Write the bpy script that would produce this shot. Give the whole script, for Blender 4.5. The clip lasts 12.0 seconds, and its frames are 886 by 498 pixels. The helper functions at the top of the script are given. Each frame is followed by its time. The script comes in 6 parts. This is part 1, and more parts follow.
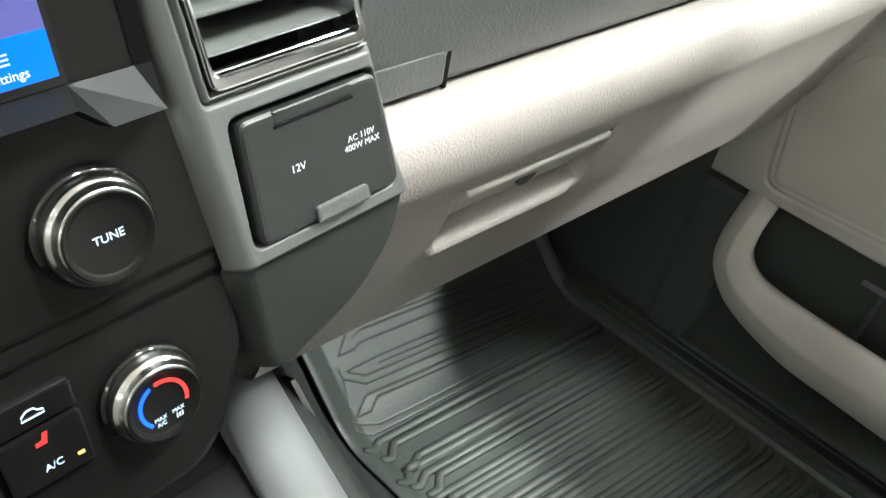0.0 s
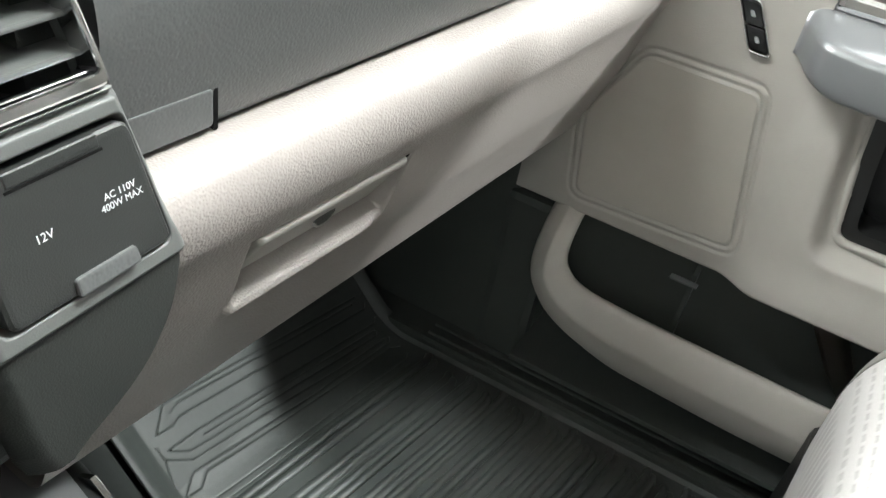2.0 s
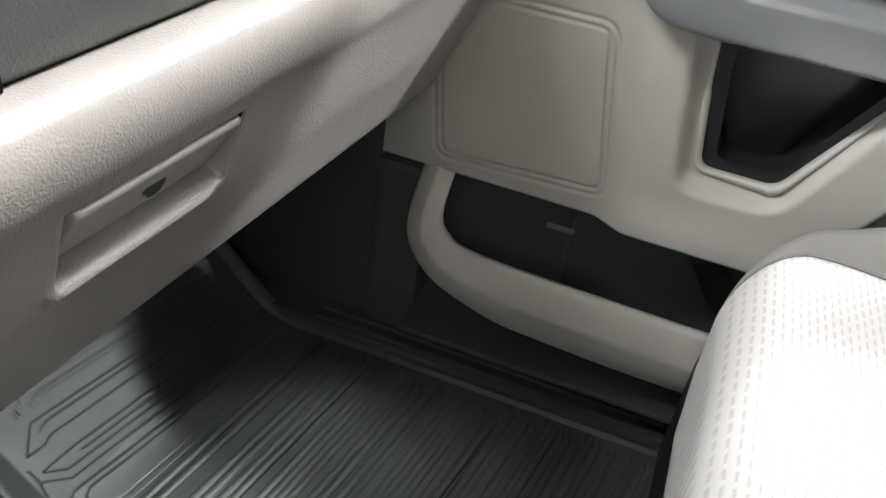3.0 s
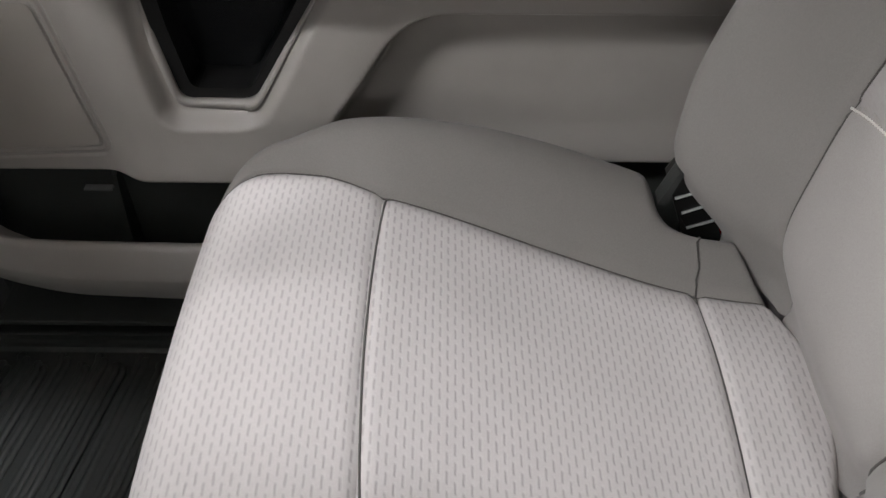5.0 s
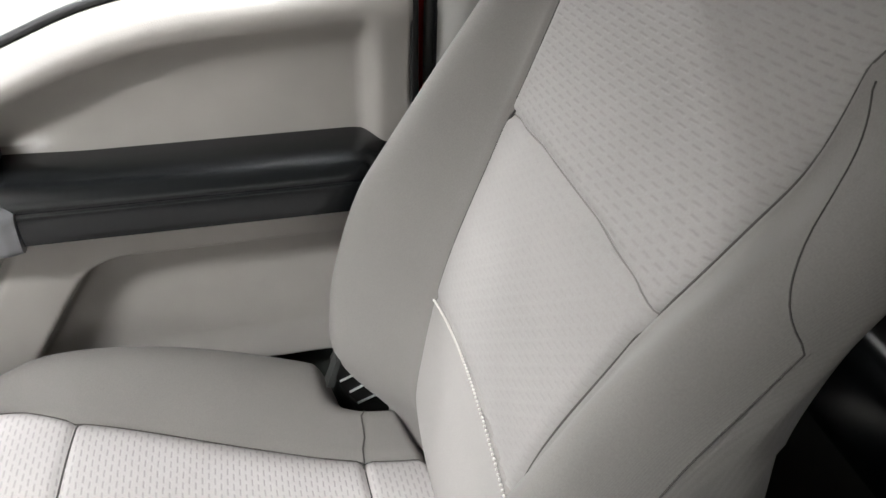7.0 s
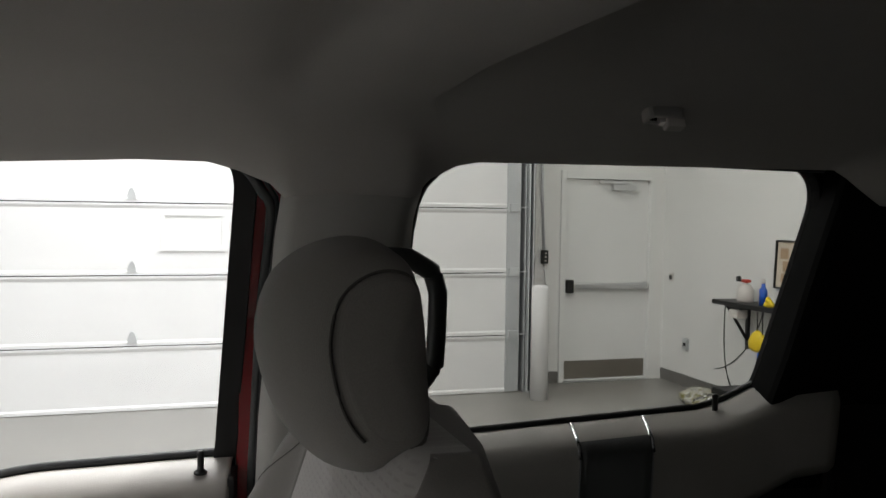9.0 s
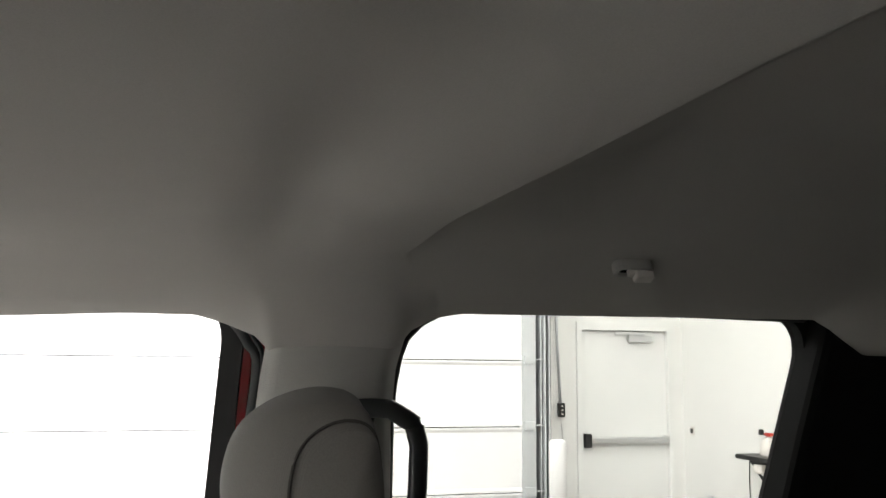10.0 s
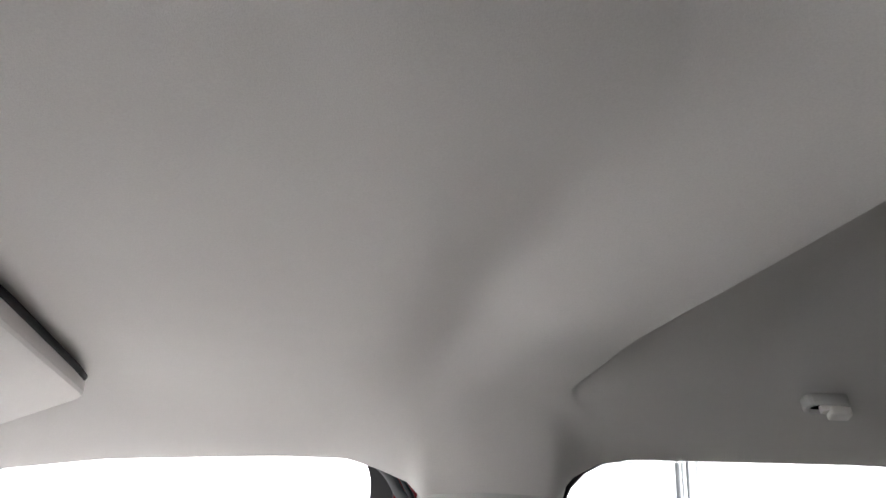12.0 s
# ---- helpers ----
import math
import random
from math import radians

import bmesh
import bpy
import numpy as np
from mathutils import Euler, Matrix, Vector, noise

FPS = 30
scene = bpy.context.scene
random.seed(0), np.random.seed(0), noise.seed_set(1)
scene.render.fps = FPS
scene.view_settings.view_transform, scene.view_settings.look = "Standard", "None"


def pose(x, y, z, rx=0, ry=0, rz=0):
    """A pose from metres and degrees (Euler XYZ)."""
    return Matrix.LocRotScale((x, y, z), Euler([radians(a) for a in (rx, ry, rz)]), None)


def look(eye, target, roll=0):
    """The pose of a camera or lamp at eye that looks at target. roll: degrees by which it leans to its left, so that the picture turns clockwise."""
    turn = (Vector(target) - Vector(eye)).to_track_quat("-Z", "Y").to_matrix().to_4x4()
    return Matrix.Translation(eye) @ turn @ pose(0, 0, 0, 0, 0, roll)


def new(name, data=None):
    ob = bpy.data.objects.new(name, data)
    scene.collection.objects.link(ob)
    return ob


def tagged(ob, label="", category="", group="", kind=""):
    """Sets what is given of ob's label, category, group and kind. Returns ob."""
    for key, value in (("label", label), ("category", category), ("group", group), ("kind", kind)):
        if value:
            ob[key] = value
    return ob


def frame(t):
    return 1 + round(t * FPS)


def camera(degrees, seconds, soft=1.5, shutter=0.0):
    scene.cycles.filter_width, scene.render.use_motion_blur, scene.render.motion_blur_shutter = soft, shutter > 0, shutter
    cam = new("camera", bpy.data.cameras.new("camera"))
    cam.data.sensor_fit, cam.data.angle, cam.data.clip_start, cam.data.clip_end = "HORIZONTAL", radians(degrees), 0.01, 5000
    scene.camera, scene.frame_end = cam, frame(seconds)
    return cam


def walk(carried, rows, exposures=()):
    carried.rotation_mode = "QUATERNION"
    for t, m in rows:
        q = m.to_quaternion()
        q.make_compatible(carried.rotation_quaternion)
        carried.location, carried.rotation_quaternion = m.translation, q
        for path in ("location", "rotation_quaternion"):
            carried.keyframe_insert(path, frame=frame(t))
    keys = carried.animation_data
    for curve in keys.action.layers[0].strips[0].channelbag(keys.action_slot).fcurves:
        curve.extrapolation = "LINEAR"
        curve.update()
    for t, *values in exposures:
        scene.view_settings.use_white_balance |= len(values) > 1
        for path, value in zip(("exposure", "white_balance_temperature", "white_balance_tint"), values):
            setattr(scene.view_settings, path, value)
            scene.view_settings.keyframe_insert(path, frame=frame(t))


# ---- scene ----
cam = camera(55.01, 12.0)
PATH = [
    (0, (-0.1196, -0.2570, 0.8635), (0.4821, 0.1957, 0.2054), 10.44),
    (0.5, (-0.1167, -0.2451, 0.8553), (0.5282, 0.1747, 0.2166), 9.97),
    (1, (-0.1117, -0.2383, 0.8507), (0.5609, 0.1551, 0.2240), 10.10),
    (1.5, (-0.0970, -0.2385, 0.8398), (0.6064, 0.1296, 0.2318), 10.36),
    (2, (-0.0857, -0.2532, 0.8429), (0.6546, 0.0618, 0.2491), 11.27),
    (2.5, (-0.0733, -0.2583, 0.8210), (0.6973, 0.0016, 0.2391), 11.24),
    (2.7, (-0.0734, -0.2613, 0.8111), (0.7096, -0.0268, 0.2349), 10.88),
    (4.3, (0.0379, -0.5169, 0.8577), (0.7541, -0.4054, 0.1689), 0.86),
    (4.5, (0.0396, -0.5457, 0.8743), (0.7541, -0.4638, 0.1794), 0.43),
    (4.9, (0.0305, -0.6029, 0.9223), (0.7355, -0.5844, 0.2133), 0.39),
    (5, (0.0254, -0.6150, 0.9338), (0.7264, -0.6115, 0.2207), 0.35),
    (5.5, (-0.0102, -0.6703, 0.9939), (0.6830, -0.7429, 0.2769), 0.20),
    (6, (-0.0284, -0.6986, 1.0352), (0.6835, -0.8362, 0.3465), 0.18),
    (6.5, (-0.0490, -0.7306, 1.0570), (0.6980, -0.9100, 0.4168), 0.95),
    (6.7, (-0.0631, -0.7458, 1.0701), (0.6983, -0.9371, 0.4506), 1.12),
    (8.3, (-0.2295, -1.0177, 1.0964), (0.7336, -1.1484, 0.8609), 0.93),
    (8.5, (-0.2492, -1.0341, 1.1045), (0.7248, -1.1697, 0.9233), 0.88),
    (8.8, (-0.2807, -1.0614, 1.1140), (0.7047, -1.2051, 1.0224), 1.03),
    (9, (-0.2977, -1.0758, 1.1236), (0.6909, -1.2209, 1.0830), 0.77),
    (9.2, (-0.3129, -1.0873, 1.1260), (0.6757, -1.2380, 1.1262), 0.73),
    (9.5, (-0.3236, -1.1085, 1.1234), (0.6640, -1.2542, 1.1827), 0.73),
    (10, (-0.3261, -1.1181, 1.1220), (0.6571, -1.2384, 1.2593), 0.52),
    (10.5, (-0.2944, -1.1059, 1.1177), (0.6811, -1.2098, 1.3114), 0.50),
    (11, (-0.2990, -1.0785, 1.1191), (0.6651, -1.1705, 1.3683), 0.44),
    (11.2, (-0.3080, -1.0806, 1.1195), (0.6478, -1.1597, 1.4027), 0.59),
    (11.5, (-0.2820, -1.0745, 1.1038), (0.6636, -1.1303, 1.4245), 0.80),
    (12, (-0.2787, -1.0831, 1.0962), (0.6672, -1.0553, 1.4193), 1.51),
]
walk(cam, [(t, look(e, a, r)) for t, e, a, r in PATH], exposures=[(0,1.55,6300,0),(1.2,1.42,6250,2),(2.7,1.28,6200,5),(4.3,.06,6300,14),(5.0,.12,6300,13),(5.5,.3,6300,12),(6.7,.95,6250,10),(8.3,.5,6350,11),(8.7,.1,6350,10),(9.0,-.28,6350,10),(9.6,.38,6400,9),(10.5,1.95,6350,10),(11,2.25,6250,11),(12,2.68,6000,14)])

# ---- lights ----
GO = Vector((7.85, -3.04, -0.62))          # garage door foot, right end, on the shop floor
GA = Vector((-0.148, 0.989, 0))            # along the garage door
GB = Vector((-0.989, -0.148, 0))           # from the garage door towards the truck


def gp(a, b, z):
    """A point of the garage: along the door wall, off the wall, above the shop floor."""
    return GO + GA * a + GB * b + Vector((0, 0, z))


GROT = math.atan2(-GA.x, GA.y)

world = bpy.data.worlds.new("shop_air")
scene.world = world
world.use_nodes = True
world.node_tree.nodes["Background"].inputs[0].default_value = (0.9, 0.95, 1.0, 1)
world.node_tree.nodes["Background"].inputs[1].default_value = 0.02


def unseen_strip(a, b, z, length, power, wide=0.22):
    data = bpy.data.lights.new("unseen_strip_lamp", "AREA")
    data.shape, data.size, data.size_y, data.energy = "RECTANGLE", wide, length, power
    data.color = (1.0, 0.99, 0.97)
    ob = new("unseen_strip_lamp", data)
    ob.matrix_world = Matrix.Translation(gp(a, b, z)) @ Matrix.Rotation(GROT, 4, "Z")
    return ob


# unseen lamps, placed and powered to fill the seat, dash, mat and door
# along the door wall, off it, height, length, power
LAMPS = [(2.6, 1.4, 4.44, 5.0, 180), (0.35, 5.7, 4.44, 0.9, 215), (2.6, 11.0, 4.44, 5.0, 10), (2.6, 14.0, 4.44, 5.0, 35), (2.88, 6.5, 4.44, 1.2, 86), (2.8, 5.0, 4.44, 1.0, 55), (7.6, 8.4, 4.44, 4.0, 225), (13.6, 7.5, 4.44, 4.0, 300), (8.5, 14.2, 4.44, 4.0, 70), (4.3, 3.0, 4.44, 3.0, 130)]
for la, lb, lz, ll, lp in LAMPS:
    unseen_strip(la, lb, lz, ll, lp)

# ---- small builders ----


def link_mesh(name, me, mat, parent=None, label="", smooth=True):
    me.materials.append(mat)
    if smooth:
        me.shade_smooth()
    ob = new(name, me)
    if parent is not None:
        ob.parent = parent
        ob.matrix_parent_inverse = INV[parent.name]
    if label:
        ob["label"] = label
    return ob


INV = {}


def part(name, bm, mat, parent=None, label="", smooth=False):
    """One mesh object from a bmesh, under a thing or a part."""
    bmesh.ops.recalc_face_normals(bm, faces=bm.faces)
    me = bpy.data.meshes.new(name)
    bm.to_mesh(me)
    bm.free()
    ob = link_mesh(name, me, mat, parent, label, smooth)
    INV[ob.name] = Matrix()
    return ob


def thing(name, at, label, category, group="", kind=""):
    ob = new(name)
    ob.location = at
    ob.empty_display_size = 0.05
    INV[ob.name] = Matrix.Translation(-Vector(at))
    return tagged(ob, label, category, group, kind)


def sheet(name, P, mat, parent=None, label="", mask=None, wrap=False, thick=0.0):
    """A mesh from an n x m x 3 array of points. wrap closes the second direction; thick gives it a back."""
    P = np.asarray(P, float)
    n, m = P.shape[:2]
    idx = np.arange(n * m).reshape(n, m)
    if wrap:
        idx = np.concatenate([idx, idx[:, :1]], 1)
    a, b, c, d = idx[:-1, :-1], idx[1:, :-1], idx[1:, 1:], idx[:-1, 1:]
    f = np.stack([a, b, c, d], -1)
    f = f[mask] if mask is not None else f.reshape(-1, 4)
    used = np.unique(f)
    back = -np.ones(n * m, int)
    back[used] = np.arange(len(used))
    me = bpy.data.meshes.new(name)
    me.from_pydata(P.reshape(-1, 3)[used].tolist(), [], back[f].tolist())
    if thick:
        bm = bmesh.new()
        bm.from_mesh(me)
        bmesh.ops.solidify(bm, geom=bm.faces[:], thickness=thick)
        bm.to_mesh(me)
        bm.free()
    me.update()
    ob = link_mesh(name, me, mat, parent, label, True)
    INV[ob.name] = Matrix()
    return ob


def rbox(lo, hi, bevel=0.004, seg=2, m=None):
    """A box with rounded edges."""
    bm = bmesh.new()
    lo, hi = Vector(lo), Vector(hi)
    bmesh.ops.create_cube(bm, size=1, matrix=Matrix.Translation((lo + hi) / 2) @ Matrix.Diagonal((*(hi - lo), 1)))
    if bevel:
        bmesh.ops.bevel(bm, geom=bm.edges[:], offset=bevel, segments=seg, affect="EDGES", profile=0.6)
    if m is not None:
        bmesh.ops.transform(bm, matrix=m, verts=bm.verts)
    return bm


def prism(poly, place, d0, d1, bevel=0.0, seg=2):
    """A flat outline (u, v) made solid from depth d0 to d1; place(u, v, n) gives the point."""
    bm = bmesh.new()
    a = [bm.verts.new(place(u, v, d0)) for u, v in poly]
    b = [bm.verts.new(place(u, v, d1)) for u, v in poly]
    bm.faces.new(a)
    bm.faces.new(b[::-1])
    k = len(poly)
    for i in range(k):
        bm.faces.new((a[i], b[i], b[(i + 1) % k], a[(i + 1) % k]))
    bmesh.ops.recalc_face_normals(bm, faces=bm.faces)
    if bevel:
        bset = set(b)
        top = [e for e in bm.edges if e.verts[0] in bset and e.verts[1] in bset]
        bmesh.ops.bevel(bm, geom=top, offset=bevel, segments=seg, affect="EDGES", profile=0.6)
    return bm


def frame_prism(outer, inner, place, d0, d1, bevel=0.0):
    """A ring between two outlines of the same count, from depth d0 to d1."""
    bm = bmesh.new()
    rows = [[bm.verts.new(place(u, v, d)) for u, v in pl] for pl, d in ((outer, d0), (outer, d1), (inner, d1), (inner, d0))]
    k = len(outer)
    for r in range(4):
        p, q = rows[r], rows[(r + 1) % 4]
        for i in range(k):
            bm.faces.new((p[i], p[(i + 1) % k], q[(i + 1) % k], q[i]))
    bmesh.ops.recalc_face_normals(bm, faces=bm.faces)
    if bevel:
        top = set(rows[1]) | set(rows[2])
        es = [e for e in bm.edges if e.verts[0] in top and e.verts[1] in top and ((e.verts[0] in rows[1]) == (e.verts[1] in rows[1]))]
        bmesh.ops.bevel(bm, geom=es, offset=bevel, segments=2, affect="EDGES", profile=0.6)
    return bm


def round_poly(pts, r, seg=4):
    """The outline with its corners rounded."""
    out = []
    k = len(pts)
    for i in range(k):
        p, a, b = Vector(pts[i]), Vector(pts[i - 1]), Vector(pts[(i + 1) % k])
        da, db = (a - p), (b - p)
        ra = min(r, da.length * 0.45, db.length * 0.45)
        s, e = p + da.normalized() * ra, p + db.normalized() * ra
        for j in range(seg + 1):
            t = j / seg
            q = s * (1 - t) ** 2 + p * 2 * t * (1 - t) + e * t * t
            out.append((q.x, q.y))
    return out


def tube(points, r, seg=8, closed=False, flat=1.0):
    """A round bar along a line of points."""
    bm = bmesh.new()
    pts = [Vector(p) for p in points]
    k = len(pts)
    rings = []
    up = Vector((0, 0, 1))
    for i, p in enumerate(pts):
        t = (pts[(i + 1) % k] - pts[i - 1]) if closed else (pts[min(i + 1, k - 1)] - pts[max(i - 1, 0)])
        t.normalize()
        s = t.cross(up if abs(t.z) < 0.95 else Vector((1, 0, 0))).normalized()
        w = s.cross(t).normalized()
        rings.append([bm.verts.new(p + (s * math.cos(g) + w * math.sin(g) * flat) * r) for g in [2 * math.pi * j / seg for j in range(seg)]])
    for i in range(k if closed else k - 1):
        a, b = rings[i], rings[(i + 1) % k]
        for j in range(seg):
            bm.faces.new((a[j], a[(j + 1) % seg], b[(j + 1) % seg], b[j]))
    if not closed:
        bm.faces.new(rings[0])
        bm.faces.new(rings[-1][::-1])
    return bm


def lathe(profile, place, seg=48, cap=True):
    """Turns (radius, height) pairs round the axis n of place(u, v, n)."""
    bm = bmesh.new()
    rings = [[bm.verts.new(place(r * math.cos(2 * math.pi * j / seg), r * math.sin(2 * math.pi * j / seg), h)) for j in range(seg)] for r, h in profile]
    for a, b in zip(rings, rings[1:]):
        for j in range(seg):
            bm.faces.new((a[j], a[(j + 1) % seg], b[(j + 1) % seg], b[j]))
    if cap:
        bm.faces.new(rings[0])
        bm.faces.new(rings[-1])
    return bm


def words(name, text, size, m, mat, parent, label=""):
    """Flat lettering in the built-in font, as a mesh."""
    cu = bpy.data.curves.new(name, "FONT")
    cu.body, cu.size, cu.align_x, cu.align_y, cu.extrude = text, size, "CENTER", "CENTER", 0.0001
    tmp = new(name, cu)
    me = bpy.data.meshes.new_from_object(tmp)
    bpy.data.objects.remove(tmp)
    bpy.data.curves.remove(cu)
    me.transform(m)
    return link_mesh(name, me, mat, parent, label, False)


def smooth01(x, a, b):
    t = np.clip((x - a) / (b - a), 0, 1)
    return t * t * (3 - 2 * t)


def inside(px, py, poly):
    """Signed distance to an outline, negative inside."""
    d = np.full(np.shape(px), 1e9)
    s = np.ones(np.shape(px))
    k = len(poly)
    for i in range(k):
        (ax, ay), (bx, by) = poly[i], poly[i - 1]
        ex, ey, wx, wy = bx - ax, by - ay, px - ax, py - ay
        t = np.clip((wx * ex + wy * ey) / (ex * ex + ey * ey), 0, 1)
        d = np.minimum(d, (wx - ex * t) ** 2 + (wy - ey * t) ** 2)
        c1, c2, c3 = py >= ay, py < by, ex * wy > ey * wx
        s = np.where((c1 & c2 & c3) | (~c1 & ~c2 & ~c3), -s, s)
    return s * np.sqrt(d)


def smooth_line(pts, n):
    """More points along a rounded line through the given ones."""
    p = [Vector(q) for q in pts]
    out = []
    for i in range(len(p) - 1):
        a, b, c, d = p[max(i - 1, 0)], p[i], p[i + 1], p[min(i + 2, len(p) - 1)]
        for j in range(n):
            t = j / n
            out.append(0.5 * ((2 * b) + (c - a) * t + (2 * a - 5 * b + 4 * c - d) * t * t + (3 * b - a - 3 * c + d) * t ** 3))
    out.append(p[-1])
    return np.array([tuple(v) for v in out])


def spread(*stops):
    """Evenly filled values through the stops: (value, count to the next), ..., last value."""
    out = []
    for (v, k), nxt in zip(stops[:-1], stops[1:]):
        w = nxt[0] if isinstance(nxt, tuple) else nxt
        out += [v + (w - v) * i / k for i in range(k)]
    return np.array(out + [stops[-1]])


# ---- materials ----


class Mat:
    """A node material under construction."""

    def __init__(self, name, color, rough=0.5, metal=0.0, spec=0.5):
        self.m = bpy.data.materials.new(name)
        self.m.use_nodes = True
        self.t = self.m.node_tree
        self.b = self.t.nodes["Principled BSDF"]
        self.b.inputs["Base Color"].default_value = (*color, 1)
        self.b.inputs["Roughness"].default_value = rough
        self.b.inputs["Metallic"].default_value = metal
        self.b.inputs["Specular IOR Level"].default_value = spec
        self.color = color
        self.height = None

    def node(self, kind, **kw):
        n = self.t.nodes.new(kind)
        for k, v in kw.items():
            if k == "operation":
                n.operation = v
            elif k == "blend":
                n.blend_type = v
            elif k == "feature":
                n.feature = v
        return n

    def link(self, a, b):
        self.t.links.new(a, b)

    def coords(self, scale=(1, 1, 1)):
        c = self.node("ShaderNodeTexCoord")
        mp = self.node("ShaderNodeMapping")
        mp.inputs["Scale"].default_value = scale
        self.link(c.outputs["Object"], mp.inputs["Vector"])
        return mp.outputs["Vector"]

    def noise(self, scale, detail=3.0, rough=0.55, stretch=(1, 1, 1)):
        n = self.node("ShaderNodeTexNoise")
        n.inputs["Scale"].default_value, n.inputs["Detail"].default_value, n.inputs["Roughness"].default_value = scale, detail, rough
        self.link(self.coords(stretch), n.inputs["Vector"])
        return n.outputs["Fac"]

    def math(self, op, a, b=None, c=None):
        n = self.node("ShaderNodeMath", operation=op)
        for i, v in enumerate((a, b, c)):
            if v is None:
                continue
            if isinstance(v, (int, float)):
                n.inputs[i].default_value = v
            else:
                self.link(v, n.inputs[i])
        return n.outputs[0]

    def ramp(self, fac, lo, hi, c0, c1):
        n = self.node("ShaderNodeMapRange")
        self.link(fac, n.inputs["Value"])
        n.inputs["From Min"].default_value, n.inputs["From Max"].default_value = lo, hi
        n.inputs["To Min"].default_value, n.inputs["To Max"].default_value = c0, c1
        return n.outputs[0]

    def vary(self, fac, amount=0.1):
        """Makes the colour lighter and darker by the factor."""
        old = self.b.inputs["Base Color"]
        mix = self.node("ShaderNodeMix")
        mix.data_type = "RGBA"
        mix.blend_type = "MULTIPLY"
        mix.inputs["Factor"].default_value = 1
        if old.is_linked:
            self.link(old.links[0].from_socket, mix.inputs["A"])
        else:
            mix.inputs["A"].default_value = old.default_value
        v = self.ramp(fac, 0.25, 0.75, 1 - amount, 1 + amount)
        comb = self.node("ShaderNodeCombineColor")
        for i in range(3):
            self.link(v, comb.inputs[i])
        self.link(comb.outputs[0], mix.inputs["B"])
        self.link(mix.outputs["Result"], old)
        return self

    def tint(self, fac, color):
        """Mixes another colour in by the factor."""
        old = self.b.inputs["Base Color"]
        mix = self.node("ShaderNodeMix")
        mix.data_type = "RGBA"
        if old.is_linked:
            self.link(old.links[0].from_socket, mix.inputs["A"])
        else:
            mix.inputs["A"].default_value = old.default_value
        mix.inputs["B"].default_value = (*color, 1)
        self.link(fac, mix.inputs["Factor"])
        self.link(mix.outputs["Result"], old)
        return self

    def gloss(self, fac, lo, hi):
        self.link(self.ramp(fac, 0.3, 0.7, lo, hi), self.b.inputs["Roughness"])
        return self

    def bump(self, fac, strength=0.3, dist=0.001):
        n = self.node("ShaderNodeBump")
        n.inputs["Strength"].default_value, n.inputs["Distance"].default_value = strength, dist
        self.link(fac, n.inputs["Height"])
        old = self.b.inputs["Normal"]
        if old.is_linked:
            self.link(old.links[0].from_socket, n.inputs["Normal"])
        self.link(n.outputs[0], old)
        return self

    def pebble(self, scale, strength=0.4, dist=0.0006):
        """Leather-like grain."""
        v = self.node("ShaderNodeTexVoronoi")
        v.feature = "SMOOTH_F1"
        v.inputs["Scale"].default_value = scale
        self.link(self.coords(), v.inputs["Vector"])
        return self.bump(v.outputs["Distance"], strength, dist)


def grained(name, color, rough, grain=520, strength=0.35, spec=0.5, vary=0.05, grain_depth=0.0006):
    k = Mat(name, color, rough, 0, spec)
    k.pebble(grain, strength, grain_depth)
    k.vary(k.noise(14), vary)
    k.gloss(k.noise(180, 4), rough - 0.012, rough + 0.018)
    return k.m


def weave_mat(name, color, dark, along, across, v_axis, mark=0.34, sunk=0.30):
    """Seat cloth with short sunken dashes in staggered rows."""
    k = Mat(name, color, 0.85, 0, 0.2)
    c = k.node("ShaderNodeTexCoord")
    s = k.node("ShaderNodeSeparateXYZ")
    k.link(c.outputs["Object"], s.inputs[0])
    wob = k.noise(60, 2)
    u = k.math("DIVIDE", s.outputs["X"], along)
    v = k.math("ADD", k.math("DIVIDE", s.outputs[v_axis], across), k.math("MULTIPLY", wob, 0.25))
    row = k.math("FLOOR", v)
    odd = k.math("MULTIPLY", k.math("MODULO", k.math("ABSOLUTE", row), 2.0), 0.5)
    fu = k.math("FRACT", k.math("ADD", u, odd))
    fv = k.math("FRACT", v)
    du = k.math("ABSOLUTE", k.math("SUBTRACT", fu, 0.5))
    dv = k.math("ABSOLUTE", k.math("SUBTRACT", fv, 0.5))
    m1 = k.ramp(du, 0.24, 0.40, 1, 0)
    m2 = k.ramp(dv, 0.04, 0.25, 1, 0)
    dash = k.math("MULTIPLY", m1, m2)
    k.tint(k.math("MULTIPLY", dash, mark), dark)
    k.bump(k.math("SUBTRACT", 1.0, dash), sunk, 0.0013)
    k.bump(k.noise(900, 2), 0.12, 0.0005)
    k.vary(k.noise(9, 3), 0.05)
    k.vary(k.noise(500, 2), 0.04)
    k.b.inputs["Sheen Weight"].default_value = 0.15
    return k.m


def cloth(name, color, fine=800, vary=0.05):
    k = Mat(name, color, 0.88, 0, 0.2)
    w = k.node("ShaderNodeTexWave")
    w.inputs["Scale"].default_value = 420
    w.inputs["Distortion"].default_value = 1.5
    k.link(k.coords((1, 1, 0.6)), w.inputs["Vector"])
    k.bump(w.outputs["Fac"], 0.12, 0.0005)
    k.bump(k.noise(fine, 2), 0.14, 0.0005)
    k.vary(k.noise(7, 3), vary)
    k.vary(w.outputs["Fac"], 0.025)
    k.vary(k.noise(fine, 2), 0.07)
    k.b.inputs["Sheen Weight"].default_value = 0.12
    return k.m


